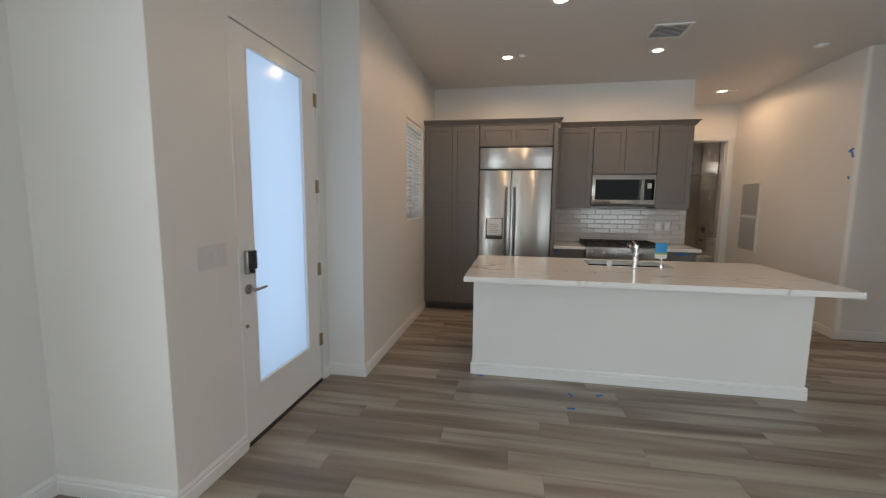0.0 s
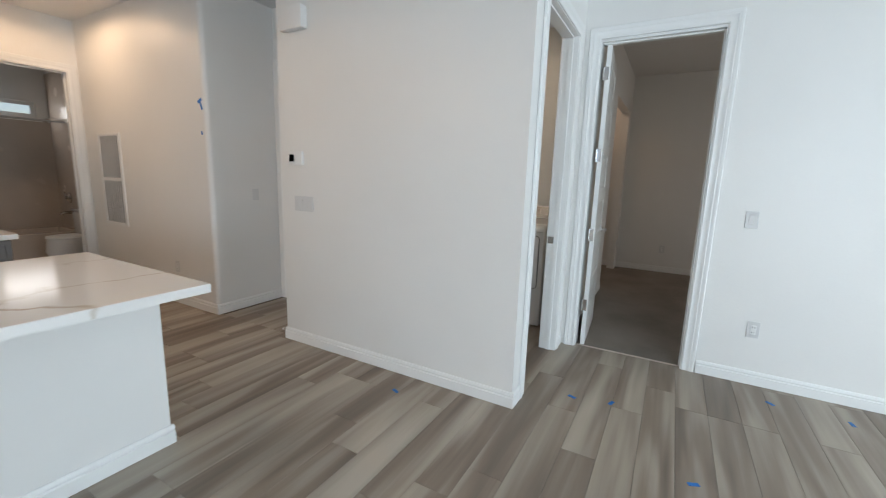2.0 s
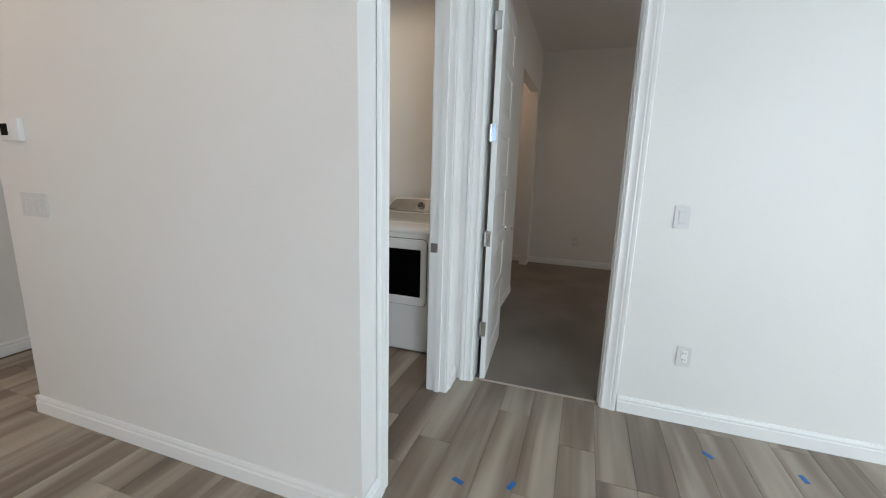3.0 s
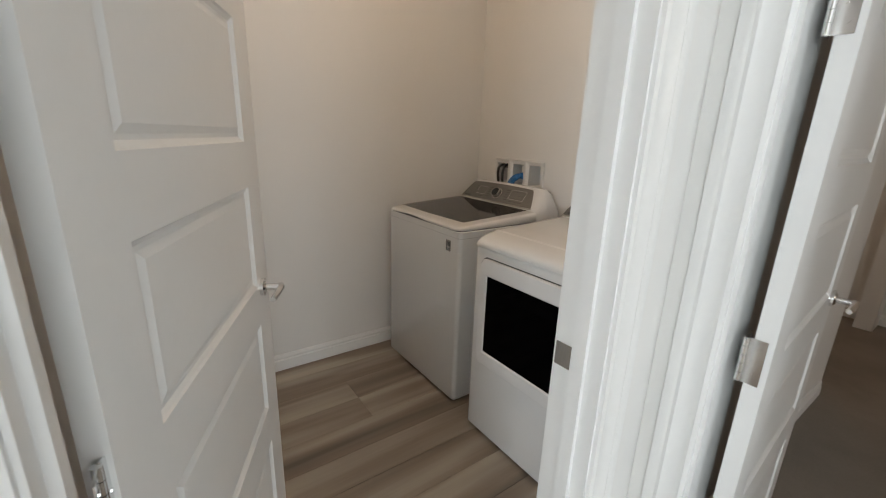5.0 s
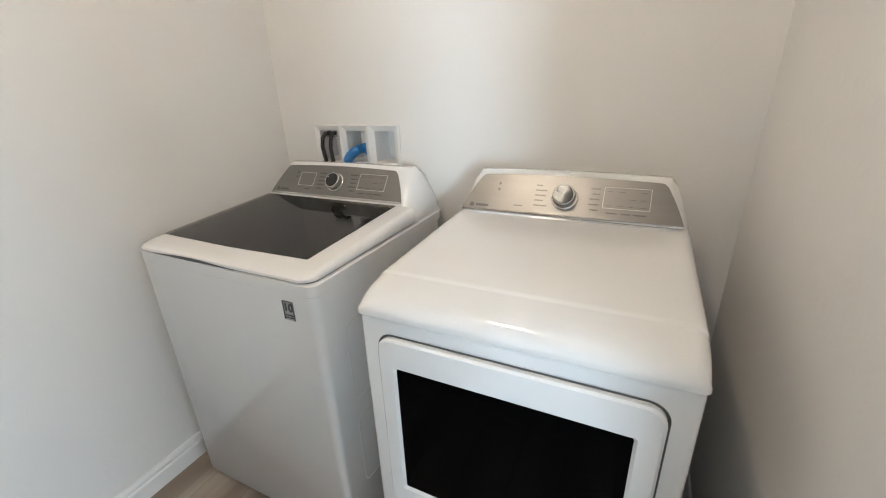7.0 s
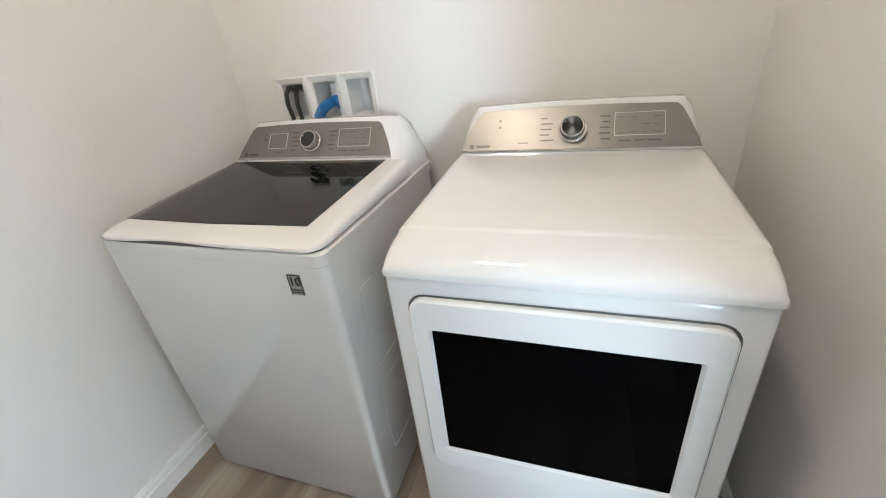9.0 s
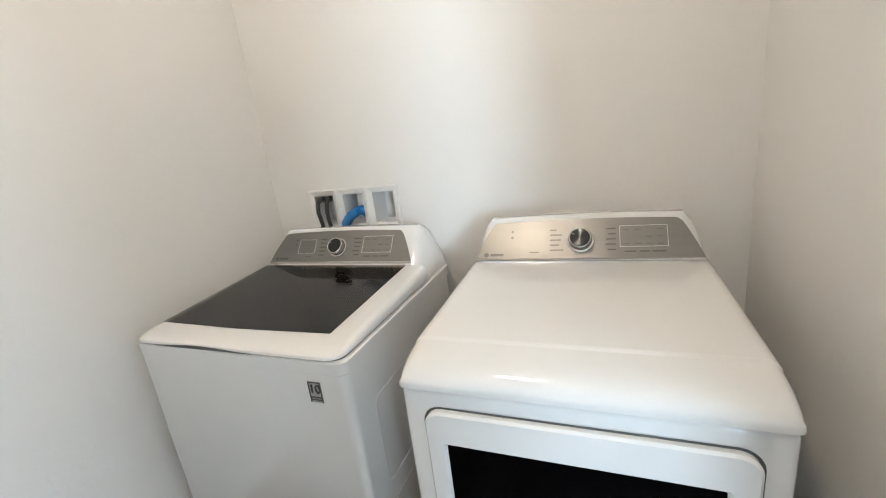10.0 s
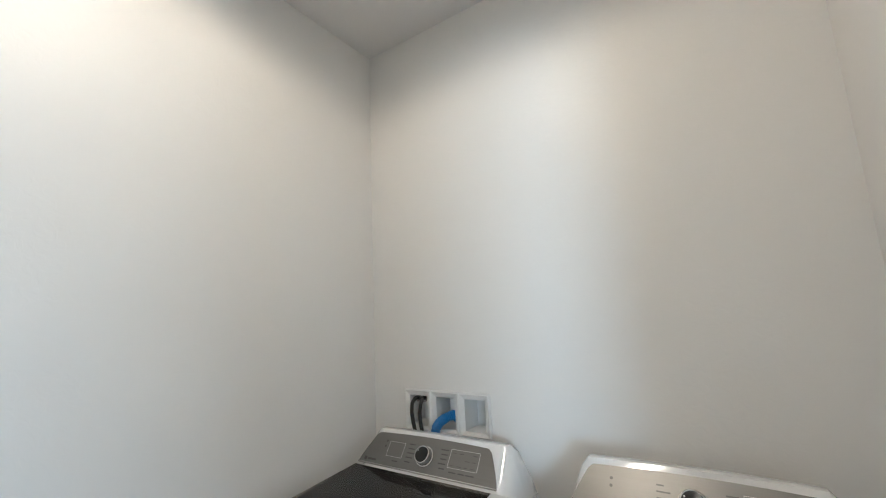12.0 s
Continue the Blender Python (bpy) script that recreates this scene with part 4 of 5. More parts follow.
outer = rrect(2.487, 3.064, 0.388, 0.898, 0.035)
hole_o = rrect(2.527, 3.026, 0.450, 0.826, 0.006)
hole_i = rrect(2.533, 3.020, 0.456, 0.820, 0.004)
bm = bmesh.new()
soft = rrect(2.492, 3.059, 0.393, 0.893, 0.032)
loft(bm, [[(4.499, y, z) for y, z in outer], [(4.486, y, z) for y, z in outer], [(4.481, y, z) for y, z in soft], [(4.481, y, z) for y, z in hole_o], [(4.487, y, z) for y, z in hole_i], [(4.499, y, z) for y, z in hole_i]], False, False)
door = part("door", bm, ENAMEL, dryer, "white framed dryer door", smooth=True)
bm = bmesh.new()
loft(bm, [[(4.4875, y, z) for y, z in hole_i], [(4.496, y, z) for y, z in hole_i]])
part("window", bm, DARKGLASS, door, "black glass window")
# flat dark ring on the body paints the shaded gap round the door
bm = bmesh.new()
gap = rrect(2.482, 3.069, 0.383, 0.903, 0.039)
loft(bm, [[(4.4955, y, z) for y, z in gap], [(4.4955, y, z) for y, z in rrect(2.493, 3.058, 0.394, 0.892, 0.03)]], False, False)
part("door_gap_shade", bm, DARK_GREY, dryer, "flat dark ring for the shade in the gap round the door")
emboss(dryer, DY1 - 0.0025, 1, 4.62, 5.08, 0.30, 0.80)

# recessed supply boxes behind the washing machine
supply = thing("washer_outlet_box", 5.33, 3.687, 1.10, "white plastic three-bay laundry supply box set into the wall", "outlet box")
bays = [(3.769, 3.914), (3.6235, 3.7685), (3.478, 3.623)]
for y0, y1 in bays:
    bm = bmesh.new()
    z0, z1 = 1.098, 1.272
    fo, fi = rrect(y0, y1, z0, z1, 0.004, 2), rrect(y0 + 0.024, y1 - 0.024, z0 + 0.020, z1 - 0.026, 0.004, 2)
    crest = rrect(y0 + 0.005, y1 - 0.005, z0 + 0.005, z1 - 0.005, 0.004, 2)
    loft(bm, [[(5.3245, y, z) for y, z in fo], [(5.316, y, z) for y, z in fo], [(5.309, y, z) for y, z in crest], [(5.319, y, z) for y, z in fi], [(5.424, y, z) for y, z in rrect(y0 + 0.026, y1 - 0.026, z0 + 0.021, z1 - 0.028, 0.004, 2)]], False, True)
    part("bay", bm, PLASTIC, supply, "white plastic bay")
for y in (3.826, 3.862):
    bm = bm_cyl(bmesh.new(), (5.415, y, 1.228), (5.340, y, 1.224), 0.011, seg=14)
    bm_cyl(bm, (5.350, y, 1.228), (5.350, y, 1.246), 0.007, seg=10)
    part("valve", bm, NICKEL, supply, smooth=True)


for y, dy in ((3.826, -0.012), (3.866, 0.014)):
    pts = [(5.346, y, 1.232), (5.325, y, 1.230), (5.308, y + dy * 0.3, 1.212), (5.300, y + dy * 0.2, 1.175), (5.300, y - 0.006, 1.13), (5.302, y - 0.016, 1.08), (5.304, y - 0.02, 0.98), (5.304, y - 0.02, 0.80)]
    solid("supply_hose", bm_tube(bmesh.new(), pts, 0.0085, 10), RUBBER, "black rubber water supply hose behind the washing machine", "hose", group="supply hoses", smooth=True)
pts = [Vector((5.365, 3.662, 1.150)), Vector((5.345, 3.660, 1.170)), Vector((5.322, 3.666, 1.176)), Vector((5.303, 3.684, 1.168)), Vector((5.297, 3.712, 1.150)), Vector((5.296, 3.738, 1.118)), Vector((5.300, 3.75, 1.0)), Vector((5.300, 3.75, 0.85))]
fine_pts, rad = [], []
for p, q in zip(pts, pts[1:]):
    for k in range(8):
        fine_pts.append(p.lerp(q, k / 8))
        rad.append(0.0175 if k % 2 else 0.0135)
solid("drain_hose", bm_tube(bmesh.new(), fine_pts, [q * 1.22 for q in rad], 12), BLUE_HOSE, "ribbed blue plastic drain hose hooked into the supply box", "hose", smooth=True)
bm = box(5.345, 5.415, 3.648, 3.690, 1.178, 1.238, bevel=0.006, seg=2)
part("standpipe", bm, PLASTIC, supply, smooth=True)


# ---- kitchen ----
def shaker(bm, x0, x1, z0, z1, y, rail=0.06, axis="y", sign=-1):
    """A shaker front: flat frame with a sunk panel, facing -y at y (its back 20 mm behind)."""
    def loop(i, d):
        return [(x0 + i, d, z0 + i), (x1 - i, d, z0 + i), (x1 - i, d, z1 - i), (x0 + i, d, z1 - i)]
    return loft(bm, [loop(0, y + 0.020), loop(0, y + 0.0015), loop(0.0015, y), loop(rail, y), loop(rail + 0.002, y + 0.009)], True, True)


def cabinet(name, x0, x1, y0, y1, z0, z1, fronts, label, category="cabinet", group="kitchen cabinets", toe=False):
    c = thing(name, (x0 + x1) / 2, (y0 + y1) / 2, z0, label, category, group)
    part("body", box(x0, x1, y0 + 0.021, y1, z0, z1), CABINET, c)
    if toe:
        part("toe_kick", box(x0, x1, y0 + 0.09, y1, 0.0, z0), DARK_GREY, c)
    for f in fronts:
        part(f[4] if len(f) > 4 else "door", shaker(bmesh.new(), f[0], f[1], f[2], f[3], y0, f[5] if len(f) > 5 else 0.06), CABINET, c)
    return c


cabinet("pantry_cabinet", -1.692, -0.966, 5.59, 6.258, 0.10, 2.45,
        [(-1.685, -1.318, 1.40, 2.44), (-1.314, -0.972, 1.40, 2.44), (-1.685, -1.318, 0.108, 1.394), (-1.314, -0.972, 0.108, 1.394)],
        "tall grey-painted shaker pantry cabinet beside the fridge", toe=True)
fcab = cabinet("fridge_cabinet", -0.964, -0.036, 5.59, 6.258, 2.172, 2.45, [(-0.955, -0.502, 2.182, 2.44), (-0.498, -0.045, 2.182, 2.44)],
        "grey shaker cabinet above the built-in fridge")
part("end_panel", box(-0.034, 0.016, 5.575, 6.258, 0.0, 2.45, bevel=0.0015), CABINET, fcab, "tall grey-painted end panel")
cabinet("wall_cabinet", 0.018, 0.498, 5.93, 6.258, 1.402, 2.45, [(0.024, 0.494, 1.408, 2.44)], "grey shaker wall cabinet with a single door")
cabinet("wall_cabinet", 0.500, 1.290, 5.93, 6.258, 1.845, 2.45, [(0.505, 0.893, 1.852, 2.44), (0.897, 1.285, 1.852, 2.44)], "grey shaker wall cabinet above the microwave")
cabinet("wall_cabinet", 1.292, 1.705, 5.93, 6.258, 1.402, 2.45, [(1.297, 1.700, 1.408, 2.44)], "grey shaker wall cabinet at the end of the row")
cabinet("base_cabinet", 0.018, 0.405, 5.65, 6.258, 0.10, 0.874, [(0.024, 0.400, 0.70, 0.865, "drawer", 0.03), (0.024, 0.400, 0.108, 0.694)], "grey shaker base cabinet beside the range", toe=True)
cabinet("base_cabinet", 1.328, 1.735, 5.65, 6.258, 0.10, 0.874, [(1.334, 1.729, 0.70, 0.865, "drawer", 0.03), (1.334, 1.729, 0.108, 0.694)], "grey shaker base cabinet at the counter's end", toe=True)


def crown(pts, z, side=-1):
    """Crown moulding along a plan line of points, facing -y and +x at its end."""
    prof = [(0.0, 0.0), (0.012, 0.0), (0.016, 0.012), (0.034, 0.034), (0.044, 0.050), (0.052, 0.052), (0.052, 0.064), (0.0, 0.064)]
    bm = bmesh.new()
    rings = []
    for x, y, nx, ny in pts:
        rings.append([(x + nx * t, y + ny * t, z + h) for t, h in prof])
    loft(bm, rings)
    return solid("crown_moulding", bm, CABINET, "grey painted crown moulding along the cabinets", "trim", "structure")


crown([(-1.692, 5.59, 0, -1), (0.016, 5.59, 1, -1), (0.016, 5.93, 1, 0)], 2.448)
crown([(0.07, 5.93, 0, -1), (1.705, 5.93, 1, -1), (1.705, 6.258, 1, 0)], 2.449)

# fridge
fr = thing("refrigerator", -0.5, 5.93, 0.0, "built-in stainless steel side-by-side refrigerator with an ice dispenser", "refrigerator")
part("body", box(-0.955, -0.042, 5.62, 6.25, 0.03, 2.16), DARK_GREY, fr)
part("toe_kick", box(-0.955, -0.042, 5.66, 6.2, 0.0, 0.03), BLACK, fr)
part("grille_panel", box(-0.953, -0.044, 5.583, 5.62, 1.895, 2.158, bevel=0.004, seg=2), STEEL, fr, "brushed steel top grille panel", smooth=True)
part("grille_slot", box(-0.953, -0.044, 5.586, 5.62, 1.876, 1.890), BLACK, fr, "dark ventilation slot")
part("freezer_door", box(-0.953, -0.553, 5.572, 5.62, 0.10, 1.872, bevel=0.005, seg=2), STEEL, fr, smooth=True)
part("fridge_door", box(-0.547, -0.044, 5.572, 5.62, 0.10, 1.872, bevel=0.005, seg=2), STEEL, fr, smooth=True)
for x in (-0.600, -0.508):
    bm = bm_tube(bmesh.new(), [(x, 5.520, 0.62), (x, 5.516, 1.10), (x, 5.520, 1.66)], 0.0125, 14)
    for z in (0.70, 1.58):
        bm_cyl(bm, (x, 5.572, z), (x, 5.520, z), 0.009, seg=12)
    part("handle", bm, DARK_CHROME, fr, "tubular steel handle", smooth=True)
dsp = part("dispenser", box(-0.862, -0.640, 5.5685, 5.573, 0.985, 1.265, bevel=0.002), DARK_GREY, fr, "dark ice and water dispenser")
part("dispenser_panel", box(-0.846, -0.656, 5.560, 5.569, 1.035, 1.255, bevel=0.003), PLASTIC, dsp, "pale paper covered dispenser panel")
bm = bmesh.new()
for k in range(5):
    bm_box(bm, -0.815, -0.715 + 0.02 * (k % 2), 5.5592, 5.5602, 1.075 + k * 0.026, 1.081 + k * 0.026)
part("panel_print", bm, PRINT, dsp)

# microwave
mw = thing("microwave", 0.895, 6.05, 1.434, "stainless steel over-the-range microwave under the wall cabinet", "microwave")
part("body", box(0.503, 1.287, 5.945, 6.255, 1.440, 1.842), BLACK, mw)
door = part("door", box(0.503, 1.287, 5.912, 5.944, 1.452, 1.838, bevel=0.004, seg=2), POLISHED, mw, "brushed steel door", smooth=True)
part("window", box(0.545, 1.085, 5.9095, 5.913, 1.512, 1.775, bevel=0.001), OVENGLASS, door, "black glass window")
part("control_strip", box(1.150, 1.270, 5.9095, 5.913, 1.512, 1.775, bevel=0.001), OVENGLASS, door, "black control strip")
bm = bm_tube(bmesh.new(), [(1.118, 5.872, 1.505), (1.118, 5.868, 1.64), (1.118, 5.872, 1.785)], 0.011, 12)
for z in (1.535, 1.755):
    bm_cyl(bm, (1.118, 5.912, z), (1.118, 5.872, z), 0.008, seg=10)
part("handle", bm, DARK_CHROME, mw, "vertical steel bar handle", smooth=True)
part("label_sticker", box(1.185, 1.235, 5.908, 5.9096, 1.66, 1.725), LIGHT_PRINT, mw, "white paper sticker")
part("vent_lip", box(0.503, 1.287, 5.93, 6.20, 1.424, 1.440), DARK_GREY, mw)

# range
rg = thing("range", 0.868, 5.93, 0.0, "stainless steel gas range with black cast iron grates", "range", "")
part("body", box(0.409, 1.326, 5.66, 6.25, 0.08, 0.915), STEEL, rg)
part("kick_plate", box(0.415, 1.320, 5.72, 6.2, 0.0, 0.08), BLACK, rg)
part("oven_door", box(0.412, 1.323, 5.625, 5.66, 0.14, 0.755, bevel=0.005), STEEL, rg, smooth=True)
part("control_fascia", box(0.409, 1.326, 5.590, 5.66, 0.765, 0.918, bevel=0.012, seg=3), STEEL, rg, smooth=True)
part("cooktop", box(0.414, 1.321, 5.67, 6.24, 0.915, 0.928), BLACK, rg, "black cooktop pan")
for k in range(6):
    x = 0.49 + k * 0.151
    bm = cyl((x, 5.592, 0.842), (x, 5.578, 0.842), 0.030, seg=22)
    bm_cyl(bm, (x, 5.578, 0.842), (x, 5.545, 0.842), 0.023, 0.019, seg=22)
    part("knob", bm, STEEL, rg, "steel burner knob", smooth=True)
for k in range(3):
    x0 = 0.425 + k * 0.298
    bm = bmesh.new()
    for a in (0.0, 0.14, 0.272):
        bm_box(bm, x0 + a, x0 + a + 0.014, 5.685, 6.225, 0.944, 0.962, bevel=0.003)
    for b in (5.685, 5.82, 5.95, 6.08, 6.211):
        bm_box(bm, x0, x0 + 0.286, b, b + 0.014, 0.942, 0.958, bevel=0.003)
    for a in (0.002, 0.272):
        for b in (5.687, 6.211):
            bm_box(bm, x0 + a, x0 + a + 0.012, b, b + 0.012, 0.928, 0.944)
    part("grate", bm, IRON, rg, "black cast iron grate")
    for b in (5.82, 6.08):
        part("burner", cyl((x0 + 0.147, b, 0.928), (x0 + 0.147, b, 0.940), 0.045, 0.038, seg=20), IRON, rg, smooth=True)

# counters
solid("worktop", box(0.018, 0.408, 5.615, 6.258, 0.8755, 0.915, bevel=0.003), QUARTZ, "white quartz worktop beside the range", "worktop", group="back worktops")
solid("worktop", box(1.327, 1.765, 5.615, 6.258, 0.8755, 0.915, bevel=0.003), QUARTZ, "white quartz worktop at the row's end", "worktop", group="back worktops")

isl = thing("kitchen_island", 0.45, 4.0, 0.0, "white painted kitchen island with grey cabinets on its far side", "kitchen island")
part("body", box(-0.81, 1.715, 3.588, 3.70, 0.0, 0.874), WALL, isl, "white painted front wall")
part("end_wall", box(-0.81, -0.74, 3.70, 4.43, 0.0, 0.874), WALL, isl)
part("end_wall", box(1.645, 1.715, 3.70, 4.43, 0.0, 0.874), WALL, isl)
part("cabinet_run", box(-0.74, 1.645, 4.40, 4.43, 0.10, 0.874), CABINET, isl, "grey cabinet fronts")
SX0, SX1, SY0, SY1 = 0.185, 0.905, 4.02, 4.375


def rect(x0, x1, y0, y1, z):
    return [(x0, y0, z), (x1, y0, z), (x1, y1, z), (x0, y1, z)]


bm = bmesh.new()
loft(bm, [rect(SX0, SX1, SY0, SY1, 0.8745), rect(-0.85, 1.763, 3.22, 4.467, 0.8745), rect(-0.85, 1.763, 3.22, 4.467, 0.912), rect(-0.847, 1.760, 3.223, 4.464, 0.915), rect(SX0, SX1, SY0, SY1, 0.915), rect(SX0, SX1, SY0, SY1, 0.8745)], False, False)
bmesh.ops.remove_doubles(bm, verts=bm.verts, dist=0.0001)
solid("island_worktop", bm, QUARTZ, "white quartz island worktop with thin brown veins", "worktop")
bm = bmesh.new()
loft(bm, [rect(SX0 - 0.012, SX1 + 0.012, SY0 - 0.012, SY1 + 0.012, 0.873), rect(SX0 - 0.004, SX1 + 0.004, SY0 - 0.004, SY1 + 0.004, 0.872), rect(SX0 + 0.006, SX1 - 0.006, SY0 + 0.006, SY1 - 0.006, 0.66)], False, True)
sink = thing("sink", 0.545, 4.215, 0.66, "dark undermount kitchen sink in the island worktop", "sink")
part("basin", bm, SINK, sink)
part("drain", cyl((0.545, 4.215, 0.660), (0.545, 4.215, 0.664), 0.045, seg=24), CHROME, sink, smooth=True)

fc = thing("faucet", 0.55, 3.935, 0.915, "chrome pull-out kitchen faucet behind the sink", "faucet")
bm = cyl((0.55, 3.935, 0.915), (0.55, 3.935, 0.921), 0.030, 0.028, seg=26)
bm_cyl(bm, (0.55, 3.935, 0.921), (0.55, 3.935, 1.085), 0.0235, 0.0225, seg=26)
part("body", bm, CHROME, fc, smooth=True)
bm = cyl((0.55, 3.935, 1.088), (0.55, 3.935, 1.118), 0.0235, 0.021, seg=26)
part("cap", bm, CHROME, fc, smooth=True)
bm = bm_tube(bmesh.new(), [(0.55, 3.94, 1.105), (0.535, 3.925, 1.130), (0.512, 3.905, 1.152)], [0.010, 0.009, 0.007], 12)
part("lever", bm, CHROME, fc, smooth=True)
bm = bm_tube(bmesh.new(), [(0.55, 3.94, 1.035), (0.55, 4.00, 1.055), (0.55, 4.10, 1.090), (0.55, 4.155, 1.100), (0.55, 4.175, 1.075)], [0.017, 0.018, 0.018, 0.018, 0.016], 16)
part("spout", bm, CHROME, fc, smooth=True)
ag = solid("air_gap", bm_cyl(cyl((0.343, 3.945, 0.915), (0.343, 3.945, 0.972), 0.0215, seg=24), (0.343, 3.945, 0.972), (0.343, 3.945, 0.977), 0.0215, 0.018, seg=24), CERAMIC, "short white dishwasher air gap cap on the worktop", "air gap", smooth=True)
sd = thing("soap_dispenser", 0.763, 3.945, 0.915, "chrome soap dispenser with a blue and white hang tag", "soap dispenser")
bm = cyl((0.763, 3.945, 0.915), (0.763, 3.945, 0.945), 0.020, 0.018, seg=22)
bm_cyl(bm, (0.763, 3.945, 0.945), (0.763, 3.945, 1.01), 0.007, seg=12)
bm_tube(bm, [(0.763, 3.945, 1.005), (0.763, 3.98, 1.012), (0.763, 4.03, 1.004)], [0.010, 0.008, 0.006], 10)
part("pump", bm, CHROME, sd, smooth=True)
tag = part("tag", box(0.708, 0.802, 3.938, 3.942, 1.005, 1.138, bevel=0.0008), surface("tag_blue", (0.02, 0.26, 0.55), 0.5, vary=0.1, scale=30), sd, "bright blue card tag")
part("tag_foot", box(0.707, 0.803, 3.9368, 3.9376, 1.005, 1.045), LIGHT_PRINT, tag, "white lower band")
part("tag_band", box(0.707, 0.803, 3.9364, 3.9371, 1.038, 1.052), surface("tag_green", (0.30, 0.45, 0.10), 0.5), tag, "green stripe")

# floor registers, plates and devices
def plate(name, run, a, z, face, side, w, h, label, category, rockers=0, sockets=False):
    t = thing(name, a if run == "x" else face, face if run == "x" else a, z, label, category)

    def b(p, q, lo, hi, d0, d1, bev=0.0015):
        d0, d1 = face + side * d0, face + side * d1
        return box(p, q, min(d0, d1), max(d0, d1), lo, hi, bevel=bev) if run == "x" else box(min(d0, d1), max(d0, d1), p, q, lo, hi, bevel=bev)
    cover = part("cover", b(a - w / 2, a + w / 2, z - h / 2, z + h / 2, 0, 0.006), PLATE, t, smooth=True)
    for k in range(rockers):
        c = a - w / 2 + w * (k + 0.5) / rockers
        part("rocker", b(c - 0.017, c + 0.017, z - 0.034, z + 0.034, 0.006, 0.0095), PLATE, cover)
    if sockets:
        part("socket_face", b(a - 0.017, a + 0.017, z - 0.035, z + 0.035, 0.006, 0.0085), TRIM, cover)
        for dz in (-0.019, 0.019):
            for da in (-0.007, 0.007):
                part("slot", b(a + da - 0.0015, a + da + 0.0015, z + dz - 0.005, z + dz + 0.005, 0.0085, 0.0092, 0), BLACK, cover)
    return t


plate("light_switch", "y", 0.925, 1.20, 4.255, -1, 0.075, 0.120, "white single rocker light switch by the bedroom door", "light switch", 1)
plate("wall_outlet", "y", 0.815, 0.412, 4.255, -1, 0.075, 0.120, "white wall socket low on the wall", "wall outlet", 0, True)
plate("light_switch", "y", 3.982, 1.184, 3.005, -1, 0.205, 0.118, "white four-gang light switch on the hall wall", "light switch", 4)
plate("light_switch", "y", 2.048, 1.182, -2.01, 1, 0.205, 0.118, "white four-gang light switch beside the front door", "light switch", 4)
plate("light_switch", "x", 3.505, 1.185, 5.267, -1, 0.075, 0.120, "white rocker light switch by the hall door", "light switch", 1)
plate("wall_outlet", "y", 1.50, 0.38, 8.15, -1, 0.075, 0.120, "white wall socket in the bedroom", "wall outlet", 0, True)
plate("wall_outlet", "y", 5.95, 0.40, 3.03, -1, 0.075, 0.120, "white wall socket low in the hall", "wall outlet", 0, True)
for x in (1.449, 1.565):
    plate("wall_outlet", "x", x, 1.156, 6.244, -1, 0.075, 0.120, "white wall socket set in the tiled backsplash", "wall outlet", 0, True)
th = thing("thermostat", 3.0, 4.045, 1.485, "white square thermostat with a black screen", "thermostat")
part("case", box(2.980, 3.005, 3.972, 4.118, 1.486, 1.592, bevel=0.004, seg=2), PLASTIC, th, smooth=True)
part("screen", box(2.9785, 2.981, 4.054, 4.108, 1.512, 1.566), DARKGLASS, th, "black screen")
ch = thing("door_chime", 2.97, 4.02, 2.464, "white plastic door chime box high on the wall", "door chime")
part("cover", box(2.945, 3.005, 3.900, 4.136, 2.466, 2.622, bevel=0.006, seg=2), PLASTIC, ch, smooth=True)

# return air grille
rv = thing("return_air_grille", 3.02, 7.185, 0.745, "white two-part return air grille with dark upright slots", "air grille")
bm = bmesh.new()
for a in ((6.92, 6.95, 0.745, 1.805), (7.42, 7.45, 0.745, 1.805), (6.95, 7.42, 0.745, 0.775), (6.95, 7.42, 1.775, 1.805), (6.95, 7.42, 1.265, 1.300)):
    bm_box(bm, 3.016, 3.030, a[0], a[1], a[2], a[3], bevel=0.001)
part("frame", bm, TRIM, rv)
for z0, z1 in ((0.775, 1.265), (1.300, 1.775)):
    part("backing", box(3.0275, 3.0295, 6.95, 7.42, z0, z1), BLACK, rv)
    sl = finish("slat", box(-0.0025, 0.0025, -0.011, 0.011, z0, z1), TRIM)
    for k in range(10):
        ob = new("slat", sl)
        ob.parent = rv
        ob.matrix_parent_inverse = rv.matrix_world.inverted()
        ob.matrix_basis = Matrix.Translation((3.022, 6.974 + k * 0.0468, 0)) @ Matrix.Rotation(radians(-8), 4, "Z")

# ceiling fittings
for cx, cy in CANS:
    cl = thing("ceiling_light", cx, cy, CEIL, "round recessed ceiling light, lit, with a white trim", "ceiling light", "recessed lights")
    bm = bmesh.new()
    ring = [[(cx + r * math.cos(k * math.tau / 36), cy + r * math.sin(k * math.tau / 36), CEIL - d) for k in range(36)] for r, d in ((0.088, 0.0005), (0.086, 0.006), (0.056, 0.006), (0.052, 0.0005))]
    loft(bm, ring, False, False)
    part("trim_ring", bm, TRIM, cl, smooth=True)
    part("lens", cyl((cx, cy, CEIL - 0.0008), (cx, cy, CEIL - 0.003), 0.052, seg=36), LAMP, cl, "glowing warm lens")
ll = thing("laundry_ceiling_light", 4.12, 3.25, LCEIL, "round white flush ceiling light, lit", "ceiling light")
part("base", cyl((4.12, 3.25, LCEIL), (4.12, 3.25, LCEIL - 0.03), 0.13, 0.12, seg=36), TRIM, ll, smooth=True)
